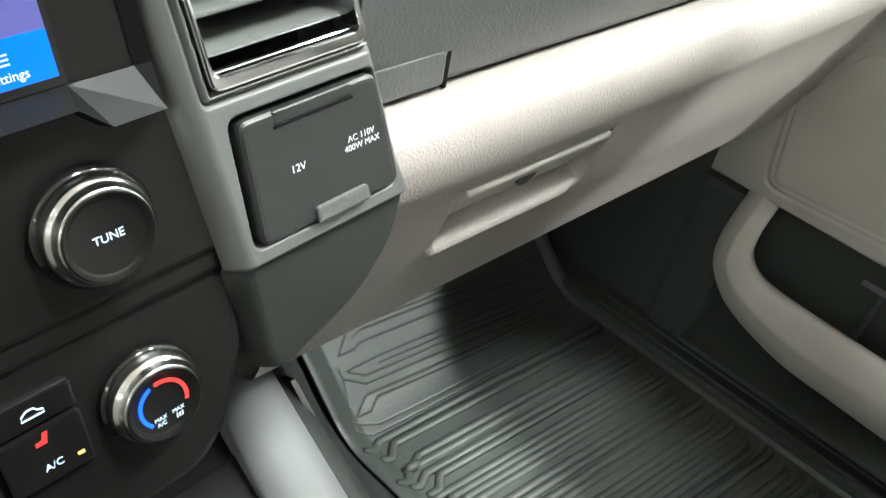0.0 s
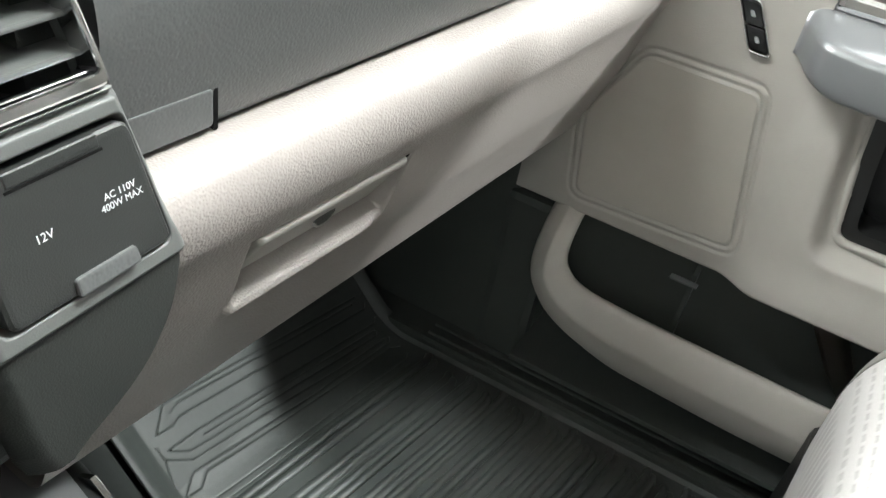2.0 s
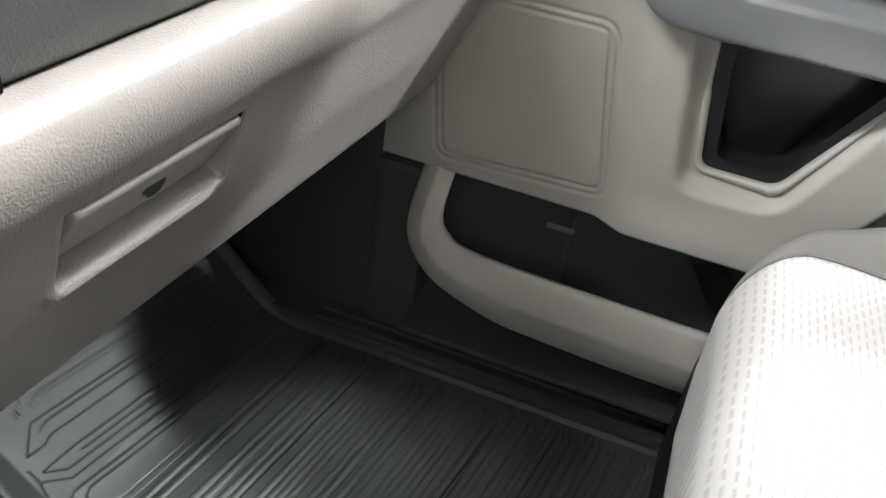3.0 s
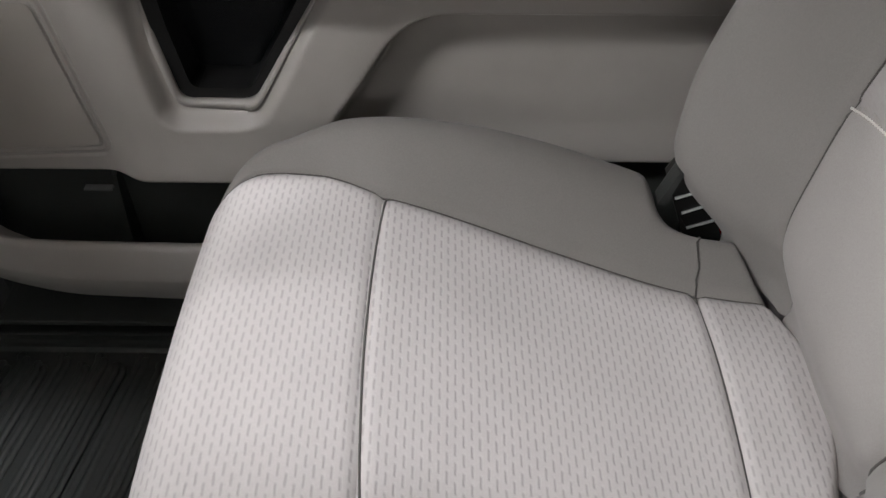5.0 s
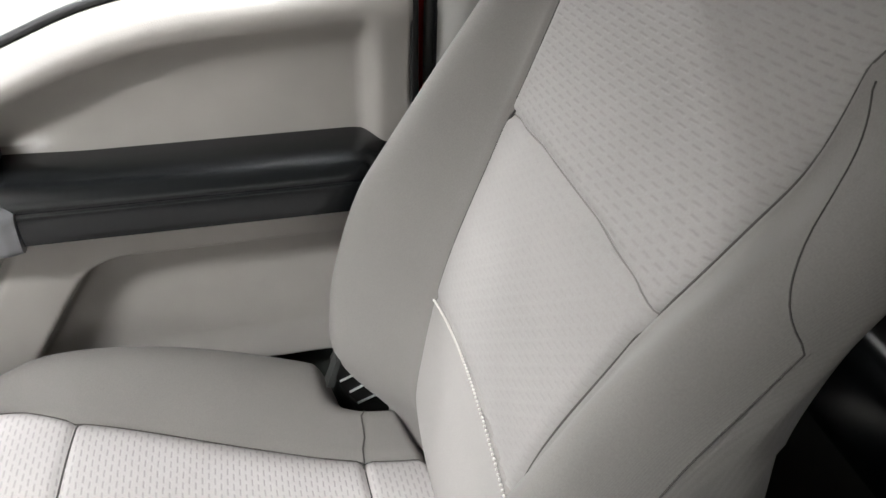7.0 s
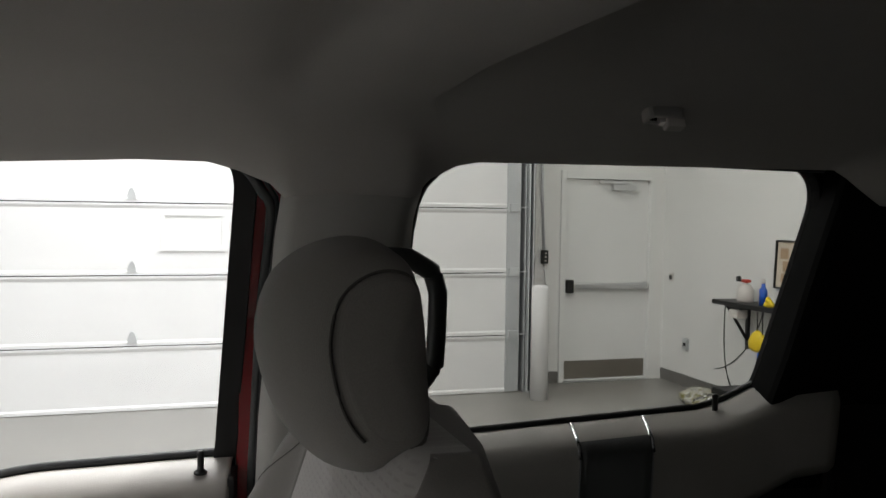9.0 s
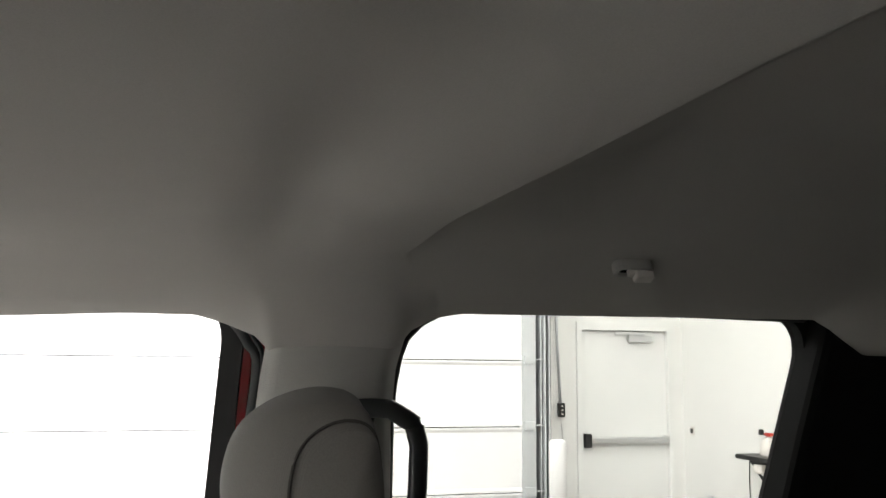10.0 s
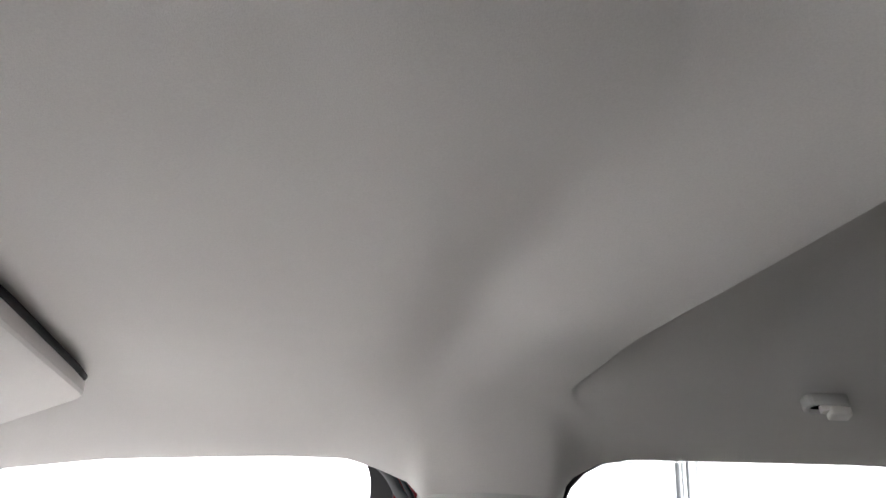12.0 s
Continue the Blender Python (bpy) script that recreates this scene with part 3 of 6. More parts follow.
part("cord", tube([gp(-1.50, 1.66, 0.955), gp(-1.50, 1.66, 0.78)], 0.005), BLACK, hang)
o = thing("hanging_pouch", gp(-1.50, 1.72, 0.4), "blue cloth pouch hung below the shelf", "pouch")
gbox("pouch", (-1.53, -1.48), (1.68, 1.78), (0.50, 0.62), BLUE, o, bevel=0.02)
part("strap", tube([gp(-1.505, 1.73, 0.59), gp(-1.505, 1.72, 0.955)], 0.006), BLACK, o)
for i, (b0, b1, sag) in enumerate(((0.90, 1.05, 0.16), (1.45, 0.75, 0.30), (1.60, 1.45, 0.25), (1.75, 1.55, 0.2))):
    o = thing("power_cord", gp(-1.72, b0, sag), "black power cord hanging from the shelf", "cord", "cords under the shelf")
    pts = [gp(-1.72 + 0.03 * math.sin(3 * s), b0 + (b1 - b0) * s ** 1.6, 0.95 + (sag - 0.95) * (1 - (1 - s) ** 1.5)) for s in [j / 12 for j in range(13)]]
    part("cord", tube(pts, 0.006, 6), BLACK, o, smooth=True)
board = thing("notice_board", gp(-1.8, 1.9, 1.15), "framed cork notice board with brown papers", "board")
part("board_frame", frame_prism([(1.50, 1.14), (2.24, 1.14), (2.26, 1.56), (1.52, 1.56)], [(1.513, 1.153), (2.227, 1.153), (2.247, 1.547), (1.533, 1.547)], lambda u, v, n: gp(-1.8 + n, u, v), 0.0, 0.03, 0.004), BLACK, board)
part("cork", prism([(1.513, 1.153), (2.227, 1.153), (2.247, 1.547), (1.533, 1.547)], lambda u, v, n: gp(-1.8 + n, u, v), 0.001, 0.012), CORK, board)
for u, v, w, h in ((1.57, 1.40, 0.10, 0.09), (1.60, 1.29, 0.12, 0.09), (1.72, 1.34, 0.10, 0.13), (1.58, 1.20, 0.09, 0.07)):
    part("paper", prism([(u, v), (u + w, v), (u + w, v + h), (u, v + h)], lambda u, v, n: gp(-1.8 + n, u, v), 0.013, 0.015), PAPER, board)
bag = thing("bag_of_absorbent", gp(-1.46, 0.98, 0), "crumpled printed bag slumped on the shop floor", "bag")
bm = bmesh.new()
bmesh.ops.create_icosphere(bm, subdivisions=4, radius=1)
for v in bm.verts:
    c = v.co.copy()
    c *= 1 + 0.16 * noise.noise(c * 3.1) + 0.05 * noise.noise(c * 9)
    v.co = gp(-1.46 + c.x * 0.20, 0.98 + c.y * 0.27, max(0.002, 0.065 + c.z * 0.085))
part("sack", bm, BAG, bag, smooth=True)
o = thing("storage_bin", gp(-1.62, 1.27, 0), "black storage bin under the work shelf", "bin")
gbox("bin", (-1.78, -1.48), (1.05, 1.5), (0.0, 0.20), BLACK, o, bevel=0.02)
part("rag", tube([gp(-1.62, 1.35, 0.22), gp(-1.6, 1.45, 0.24), gp(-1.63, 1.5, 0.2)], 0.05), TEAL, o, "teal rag", smooth=True)

# ---- cab shell ----
floor = settle(part("floor", rbox((-0.80, -2.02, -0.06), (0.80, 0.62, -0.018), 0), CARPET), "structure", "dark carpeted truck cab floor")
settle(part("underbody", rbox((-0.62, -1.95, -0.62), (0.66, 0.50, -0.061), 0.02), BLACK), "structure", "plain dark underbody the cab rests on")
settle(part("firewall", rbox((-0.86, 0.47, -0.06), (0.86, 0.53, 0.86), 0), CARPET), "structure", "dark carpeted firewall under the dash")
settle(part("kick_panel_low", rbox((0.782, -0.030, -0.02), (0.85, 0.045, 0.282), 0.012), FOOTWELL), "structure", "dark kick panel foot beside the map pocket")
settle(part("kick_panel", rbox((0.790, 0.030, -0.02), (0.85, 0.47, 0.60), 0.01), FOOTWELL), "structure", "black kick panel at the end of the footwell")
# rocker with grooved scuff plate
rock = thing("door_sill", (0.76, -0.4, 0), "dark grey grooved door sill plate", "sill", "", "structure")
part("rocker", rbox((0.742, -0.98, -0.04), (0.92, 0.30, 0.022), 0.008), FOOTWELL, rock)
for i in range(3):
    part("groove_rib", rbox((0.75 + 0.02 * i, -0.95, 0.02), (0.757 + 0.02 * i, 0.1, 0.026), 0.002), FOOTWELL, rock)
settle(part("rear_rocker", rbox((0.742, -1.95, -0.04), (0.92, -1.2, 0.022), 0.008), BLACK), "structure", "black rear door sill")
# plain far side, front and rear that close the cab
drv = thing("wall_driver_side", (-0.88, -0.9, 0), "driver side of the cab with two open windows", "cab wall", "", "structure")
part("lower_panel", rbox((-0.92, -2.02, -0.05), (-0.84, 0.53, 0.80), 0.01), BEIGE, drv)
part("header_rail", rbox((-0.88, -2.02, 1.19), (-0.74, 0.0, 1.34), 0.01), HEADLINER, drv)
part("middle_pillar", rbox((-0.88, -1.22, 0.80), (-0.76, -1.0, 1.20), 0.01), PILLAR, drv)
part("rear_pillar", rbox((-0.88, -2.02, 0.80), (-0.76, -1.78, 1.20), 0.01), BLACK, drv)
pane = part("rear_pane", rbox((-0.865, -1.79, 0.79), (-0.860, -1.21, 1.20), 0), GLASS_DARK, drv, "dark privacy glass")
rearw = thing("wall_rear", (0, -2.02, 0), "rear cab wall with a slider window opening", "cab wall", "", "structure")
part("lower_panel", rbox((-0.86, -2.08, -0.05), (0.86, -2.02, 0.82), 0.01), BLACK, rearw)
part("upper_rail", rbox((-0.86, -2.08, 1.18), (0.86, -2.0, 1.34), 0.01), BLACK, rearw)
for sx in (-1, 1):
    part("corner_post", rbox((sx * 0.73 - 0.13, -2.08, 0.82), (sx * 0.73 + 0.13, -1.98, 1.18), 0.01), BLACK, rearw)
pane = part("rear_glass", rbox((-0.62, -2.055, 0.81), (0.62, -2.050, 1.19), 0), GLASS_DARK, rearw, "dark privacy glass")
settle(part("roof_skin", rbox((-0.84, -2.08, 1.335), (0.84, -0.42, 1.365), 0.012), RED), "structure", "red painted roof skin")
settle(part("windshield_header", rbox((-0.78, -0.47, 1.17), (0.78, -0.40, 1.34), 0.01), HEADLINER), "structure", "front roof header over the windshield")
settle(part("a_pillar", tube([(0.84, 0.40, 0.72), (0.82, 0.10, 0.90), (0.79, -0.20, 1.07), (0.765, -0.44, 1.20)], 0.05, 12), PILLAR, smooth=True), "structure", "warm grey windshield pillar trim")
settle(part("a_pillar_left", tube([(-0.84, 0.40, 0.72), (-0.82, 0.10, 0.90), (-0.79, -0.20, 1.07), (-0.765, -0.44, 1.20)], 0.05, 12), PILLAR, smooth=True), "structure", "warm grey windshield pillar trim")

# headliner: one shaped cloth shell
YS = spread((-0.42, 26), (-0.94, 32), (-1.225, 4), (-1.235, 3), (-1.243, 14), (-1.40, 26), (-1.98, 1), -2.0)
XS = spread((0.0, 14), (0.295, 3), (0.315, 10), (0.50, 12), 0.70)
y, x = np.meshgrid(YS, np.concatenate([-XS[:0:-1], XS]), indexing="ij")
ax = np.abs(x)
dip = np.interp(y, [-2.0, -1.80, -1.74, -1.265, -1.235, -1.205, -1.185, -1.04, -1.02, -0.985, -0.95, -0.87, -0.67, -0.54, -0.42], [0.05, 0.045, 0.0, 0.0, 0.006, 0.022, 0.05, 0.05, 0.03, 0.016, 0.006, 0.005, 0.013, 0.028, 0.06])
edge = smooth01(ax, 0.58, 0.70)
z = 1.258 - 0.022 * (ax / 0.55) ** 2.2 - 0.030 * smooth01(ax, 0.52, 0.70) - dip * edge
behind = np.maximum(0, -1.235 - y)
side = np.clip((0.64 - ax) / 0.335, 0, 1) * (1 - smooth01(ax, 0.46, 0.64))
z += np.minimum(0.40 * behind, 0.052 + 0.02 * behind) * side
z -= 0.010 * np.exp(-(behind / 0.05) ** 2) * (y > -1.2351) * smooth01(-y, 1.08, 1.235) * side
z += 0.014 * np.exp(-((y + 1.160 - 0.20 * ax) / 0.045) ** 2) * (1 - smooth01(ax, 0.42, 0.60)) - 0.007 * np.exp(-((y + 0.80) / 0.12) ** 2) * (1 - smooth01(ax, 0.45, 0.62))
y = y + (-1.187 - 0.20 * (0.53 - np.minimum(np.abs(x + 0.15) - 0.15, 0.62)) + 1.235) * np.exp(-((y + 1.235) / 0.10) ** 2) * (1 - smooth01(ax, 0.52, 0.66)) + 0.010 * np.exp(-((ax - 0.34) / 0.12) ** 2) * np.exp(-((y + 1.235) / 0.08) ** 2)
hl = sheet("ceiling", np.stack([x, y, z], -1), HEADLINER)
settle(hl, "structure", "warm grey cloth headliner with a crease behind the front seats")
for sx in (1,):
    lip = np.stack([np.stack([np.full(len(YS), q[0]), y[:, -1], z[:, -1] + q[1]], -1) for q in ((0.70, 0.0), (0.712, -0.004), (0.722, -0.003), (0.74, 0.006), (0.80, 0.05))], 1)
    settle(sheet("headliner_edge", lip, HEADLINER), "structure", "rolled cloth edge of the headliner over the side windows")
settle(sheet("headliner_edge_left", lip * np.array([-1, 1, 1]), HEADLINER), "structure", "rolled cloth edge of the headliner over the driver windows")


def lean(u, v, n):
    """Side glass plane: u along the truck, v height, n outwards."""
    return Vector((0.872 - 0.21 * (v - 0.80) + n, u, v))


# centre pillar with trim, seal and red painted jamb
pill = thing("b_pillar", (0.80, -1.1, 0), "warm grey centre pillar trim with rubber seal and red jamb", "pillar", "", "structure")
ZP = spread((0.02, 10), (0.75, 16), (1.05, 8), 1.157)
cols = []
for q in np.linspace(0, 1, 22):
    yf = np.interp(ZP, [0.02, 0.755, 0.864, 1.095, 1.157], [-0.985, -0.996, -1.002, -1.024, -1.034])
    yr = np.interp(ZP, [0.02, 0.755, 1.05, 1.12, 1.157], [-1.20, -1.195, -1.186, -1.19, -1.20])
    xp = np.interp(ZP, [0.02, 0.75, 1.13, 1.157], [0.80, 0.795, 0.70, 0.692])
    roll = 0.028 * (max(0, 1 - q / 0.12) ** 2 + max(0, 1 - (1 - q) / 0.12) ** 2)
    bow = -0.010 * math.sin(math.pi * q)
    cols.append(np.stack([xp + roll + bow, yf + (yr - yf) * q, ZP], -1))
sheet("pillar_trim", np.stack(cols, 1), PILLAR, pill)
part("pillar_core", prism([(-0.955, 0.0), (-1.185, 0.0), (-1.185, 1.22), (-0.982, 1.22)], lambda u, v, n: Vector((0.882 - 0.21 * max(0, v - 0.8) + n, u, v)), 0.016, 0.05), RED, pill, "red painted jamb")
part("door_seal", tube(smooth_line([(0.838, -0.988, 0.1), (0.840, -0.991, 0.70), (0.832, -0.995, 0.84), (0.806, -1.005, 1.0), (0.778, -1.018, 1.12), (0.767, -1.006, 1.150), (0.760, -0.990, 1.174), (0.755, -0.962, 1.190), (0.752, -0.90, 1.195), (0.755, -0.5, 1.19)], 5), 0.0068, 8), SEALGREY, pill, "black rubber door seal", smooth=True)
part("jamb_edge", prism([(-0.960, 0.2), (-0.976, 0.2), (-0.984, 0.86), (-1.010, 1.15), (-1.000, 1.15), (-0.970, 0.86)], lambda u, v, n: Vector((0.872 - 0.21 * max(0, v - 0.8) + n, u, v)), -0.006, 0.012, 0.003), RED, pill, "red painted jamb edge")
part("seal_lip", tube(smooth_line([(0.822, -0.993, 0.1), (0.824, -0.996, 0.70), (0.818, -1.001, 0.84), (0.792, -1.0125, 1.0), (0.764, -1.0265, 1.12), (0.753, -1.016, 1.155), (0.747, -0.996, 1.180), (0.743, -0.965, 1.194), (0.742, -0.90, 1.198)], 5), 0.0032, 6), RUBBER, pill, "black seal lip", smooth=True)
part("rear_seal", tube([(0.83, -1.186, 0.3), (0.82, -1.188, 0.82), (0.775, -1.186, 1.06), (0.768, -1.189, 1.10), (0.762, -1.195, 1.135), (0.757, -1.205, 1.160), (0.753, -1.222, 1.178), (0.751, -1.245, 1.190), (0.750, -1.28, 1.196), (0.752, -1.5, 1.197), (0.752, -1.74, 1.191)], 0.006, 8), RUBBER, pill, "black rubber door seal", smooth=True)

# grab handle on the pillar
gh = thing("grab_handle", (0.70, -1.19, 0.98), "dark grey moulded grab handle on the centre pillar", "handle")
loop = [(0.712, -1.135, 1.074), (0.70, -1.182, 1.072), (0.70, -1.21, 1.055), (0.70, -1.217, 1.03), (0.70, -1.216, 0.985), (0.70, -1.214, 0.945), (0.70, -1.20, 0.925), (0.70, -1.18, 0.905), (0.71, -1.155, 0.89)]
part("grip", tube(np.array([[float(np.interp(q, range(9), [p[c] for p in loop])) for c in range(3)] for q in np.linspace(0, 8, 41)]), 0.0115, 12), COLUMN_LOW, gh, smooth=True)
part("mount", rbox((0.705, -1.165, 1.050), (0.745, -1.130, 1.082), 0.010), COLUMN_LOW, gh)
part("mount", rbox((0.700, -1.195, 0.88), (0.765, -1.150, 0.925), 0.012), BLACK, gh)

hook = thing("coat_hook", (0.545, -1.424, 1.225), "small pale plastic coat hook in the headliner", "hook")


def hkp(u, v, n):
    """The tilted seat of the coat hook: u rearwards, v inboard and up, n down out of the cloth."""
    return Vector((0.560 - 0.85 * v - 0.45 * n, -1.434 - u, 1.230 + 0.30 * v - 0.88 * n))


hk_in = round_poly([(-0.0165, -0.0085), (0.0165, -0.0085), (0.0165, 0.0085), (-0.0165, 0.0085)], 0.007)
part("cup", frame_prism(round_poly([(-0.0215, -0.013), (0.0215, -0.013), (0.0215, 0.013), (-0.0215, 0.013)], 0.011), hk_in, hkp, -0.006, 0.007, 0.002), PILLAR, hook)
part("recess", prism(hk_in, hkp, -0.004, 0.002), DARKHOLE, hook, "dark recess")
part("tongue", prism(round_poly([(0.000, -0.0080), (0.0205, -0.0080), (0.0205, 0.0080), (0.000, 0.0080)], 0.003), hkp, 0.002, 0.016, 0.003, 3), PALE, hook, "pale hook tongue")
part("tongue_neck", prism([(-0.006, -0.004), (0.001, -0.006), (0.001, 0.006), (-0.006, 0.004)], hkp, 0.001, 0.010, 0.001), PALE, hook)

visor = thing("sun_visor", (0.45, -0.60, 1.22), "warm grey cloth sun visor folded against the headliner", "visor")
vpoly = round_poly([(0.10, -0.42), (0.705, -0.42), (0.672, -0.545), (0.497, -0.737), (0.10, -0.812)], 0.022, 6)
part("panel", prism(vpoly, lambda u, v, n: Vector((u, v, 1.243 - 0.020 * (abs(u) / 0.55) ** 2.2 - n)), -0.002, 0.016, 0.006, 3), HEADLINER, visor, smooth=False)
# the shadow between visor and headliner, drawn as a black tube
part("shadow_gap", tube([(u, v, 1.241 - 0.020 * (abs(u) / 0.55) ** 2.2) for u, v in [(0.10, -0.814), (0.25, -0.786), (0.44, -0.750), (0.474, -0.742), (0.492, -0.730)]], 0.0030), DARKHOLE, visor, "black line standing in for the shadow under the visor edge", smooth=True)

# ---- rear door, side ----
rd = thing("rear_door", (0.82, -1.5, 0), "closed rear door, warm grey trim with a dark chrome-edged insert", "car door")
YR = spread((-1.19, 20), (-1.62, 12), -1.80)
zsr = np.interp(YR[::-1], [-1.80, -1.74, -1.716, -1.66, -1.62, -1.28, -1.19], [0.898, 0.890, 0.878, 0.851, 0.841, 0.814, 0.810])[::-1]
prof = [(0.868, 0.0), (0.850, 0.001), (0.812, -0.008), (0.799, -0.015), (0.793, -0.028), (0.796, -0.07), (0.802, -0.115), (0.806, -0.130)]
sheet("upper_trim", np.stack([np.stack([np.full(len(YR), px), YR, zsr + pz], -1) for px, pz in prof], 1), BEIGE_SMOOTH, rd, thick=0.004)
sheet("lower_trim", np.stack([np.stack([np.full(len(YR), px), YR, np.full(len(YR), pz)], -1) for px, pz in ((0.815, 0.74), (0.812, 0.69), (0.775, 0.685), (0.745, 0.672), (0.74, 0.645), (0.755, 0.63), (0.80, 0.62), (0.805, 0.45), (0.80, 0.30), (0.76, 0.26), (0.755, 0.10), (0.80, 0.03))], 1), BLACK, rd, "black lower door trim")
ins_rows = []
for px, pz in ((0.866, 0.0035), (0.850, 0.0040), (0.812, -0.0055), (0.7970, -0.0130), (0.7905, -0.028), (0.7935, -0.07), (0.7995, -0.115), (0.8035, -0.130)):
    f = min(1.0, max(0.0, (0.866 - px) / 0.068)) if pz > -0.03 else 1.0
    ya, yb = -1.430 + 0.006 * f, -1.536 + 0.010 * f
    ins_rows.append([(px - 0.0035, ya + (yb - ya) * j / 8, float(np.interp(ya + (yb - ya) * j / 8, YR[::-1], zsr[::-1])) + pz) for j in range(9)])
sheet("insert", np.array(ins_rows), DASH_DARK, rd, "dark grey soft insert", thick=0.001)
for col in (0, 8):
    edge_ = [Vector(r[col]) + Vector((-0.0015, 0, 0.0012)) for r in ins_rows]
    part("chrome_strip", tube(edge_[:5], 0.0030, 8), CHROME, rd, "bright chrome strip", smooth=True)
    part("trim_line", tube(edge_[4:], 0.0012, 6), SILVER, rd, smooth=True)
part("pull_handle", rbox((0.728, -1.552, 0.676), (0.748, -1.356, 0.686), 0.004), SILVER, rd, "satin silver pull handle")
part("release_lever", rbox((0.735, -1.505, 0.690), (0.752, -1.423, 0.699), 0.003), CHROME, rd, "chrome door release")
part("outer_skin", prism([(-1.20, 0.02), (-1.80, 0.02), (-1.80, 0.79), (-1.20, 0.79)], lambda u, v, n: Vector((0.95 + n, u, v)), -0.03, 0.0, 0.01), RED, rd, "red outer skin")
outer = round_poly([(-1.180, 0.70), (-1.175, 1.235), (-1.83, 1.23), (-1.83, 0.74), (-1.64, 0.70)], 0.05, 10)
inner = round_poly([(-1.192, 0.79), (-1.194, 1.207), (-1.768, 1.198), (-1.704, 0.860), (-1.62, 0.81)], 0.075, 10)
part("window_frame", frame_prism(outer, inner, lean, -0.014, 0.02, 0.004), DARKHOLE, rd, "black window frame")
pane = part("pane", prism(round_poly([(-1.19, 0.74), (-1.19, 1.20), (-1.77, 1.19), (-1.71, 0.78)], 0.05, 5), lean, 0.004, 0.008), GLASS_REAR, rd, "tinted side glass")
part("lock_pin", lathe([(0.007, 0), (0.007, 0.004), (0.0042, 0.006), (0.0042, 0.024), (0.0048, 0.028), (0.003, 0.031)], lambda u, v, n: Vector((0.842 + u, -1.640 + v, 0.841 + n)), 12), BLACK, rd, "black lock pin", smooth=True)
part("belt_seal", tube([(0.866, yy, zz + 0.006) for yy, zz in zip(YR, zsr)], 0.006, 8), RUBBER, rd, "black belt seal", smooth=True)
settle(part("c_pillar", prism([(-1.700, 0.86), (-1.716, 0.93), (-1.735, 1.04), (-1.756, 1.15), (-1.765, 1.21), (-2.02, 1.21), (-2.02, 0.70), (-1.76, 0.70)], lambda u, v, n: Vector((0.858 - 0.21 * (v - 0.8) - n, u, v)), 0.0, 0.045, 0.012), DARKHOLE, smooth=False), "structure", "black rear corner pillar trim")

# rear bench behind the front seat; near-black skin stands in for its shade
settle(part("quarter_panel", rbox((0.80, -2.06, 0.0), (0.93, -1.79, 0.90), 0.01), BLACK), "structure", "black rear quarter trim")
rb = thing("rear_bench", (0.3, -1.75, 0), "rear bench seat, its shade put in as near-black skin", "seat")
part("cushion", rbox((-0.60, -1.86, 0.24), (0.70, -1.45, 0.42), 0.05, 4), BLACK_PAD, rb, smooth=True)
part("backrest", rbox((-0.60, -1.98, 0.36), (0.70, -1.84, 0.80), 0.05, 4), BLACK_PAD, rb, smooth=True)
part("riser", rbox((-0.55, -1.84, -0.018), (0.66, -1.5, 0.25), 0.01), CARPET, rb)

# ---- dashboard ----


def dash_y(x):
    return -0.10 * (x - 0.23)


dash = thing("dashboard", (0.5, 0.1, 0.6), "dark grey upper dashboard with a soft grained skin", "dashboard")
XD = spread((0.150, 60), 0.86)
up = [(0.040, 0.596), (0.028, 0.603), (0.023, 0.607), (0.019, 0.614), (0.016, 0.630), (0.014, 0.655), (0.013, 0.680), (0.016, 0.700), (0.026, 0.724), (0.055, 0.740), (0.10, 0.756), (0.18, 0.772), (0.30, 0.785), (0.46, 0.79)]


def dash_sheet(name, prof, xs, mat, parent, label="", end=0.0):
    pr = smooth_line(prof, 4)
    P = np.zeros((len(xs), len(pr), 3))
    for i, xx in enumerate(xs):
        P[i, :, 0] = xx
        P[i, :, 1] = dash_y(xx) + pr[:, 0]
        P[i, :, 2] = pr[:, 1]
    return P


P = dash_sheet("upper", up, XD, None, None)
sheet("upper_skin", P, DASH_DARK, dash)
part("bin_end_panel", prism(round_poly([(0.150, 0.610), (0.2150, 0.610), (0.2150, 0.632), (0.150, 0.632)], 0.003, 3), lambda u, v, n: Vector((u, dash_y(u) + 0.0165 - n, v)), -0.006, 0.0016, 0.0012), DASH_DARK, dash, "dark grey end panel of the upper bin")
part("bin_gap", prism(round_poly([(0.2160, 0.6065), (0.2190, 0.6065), (0.2190, 0.6335), (0.2160, 0.6335)], 0.001, 2), lambda u, v, n: Vector((u, dash_y(u) + 0.0165 - n, v)), -0.006, 0.0006), DARKHOLE, dash, "black gap")
part("dash_top_cover", rbox((-0.86, 0.10, 0.70), (0.155, 0.47, 0.76), 0.02), DASH_DARK, dash)
part("driver_dash", rbox((-0.86, 0.04, 0.40), (-0.16, 0.47, 0.72), 0.03), DASH_DARK, dash)
part("under_panel", rbox((-0.10, 0.06, 0.42), (0.84, 0.47, 0.46), 0.01), BLACK, dash)

# glove box lid with its recessed latch
gb = thing("glove_box", (0.5, 0.0, 0.5), "warm grey grained glove box lid with recessed latch", "glove box")
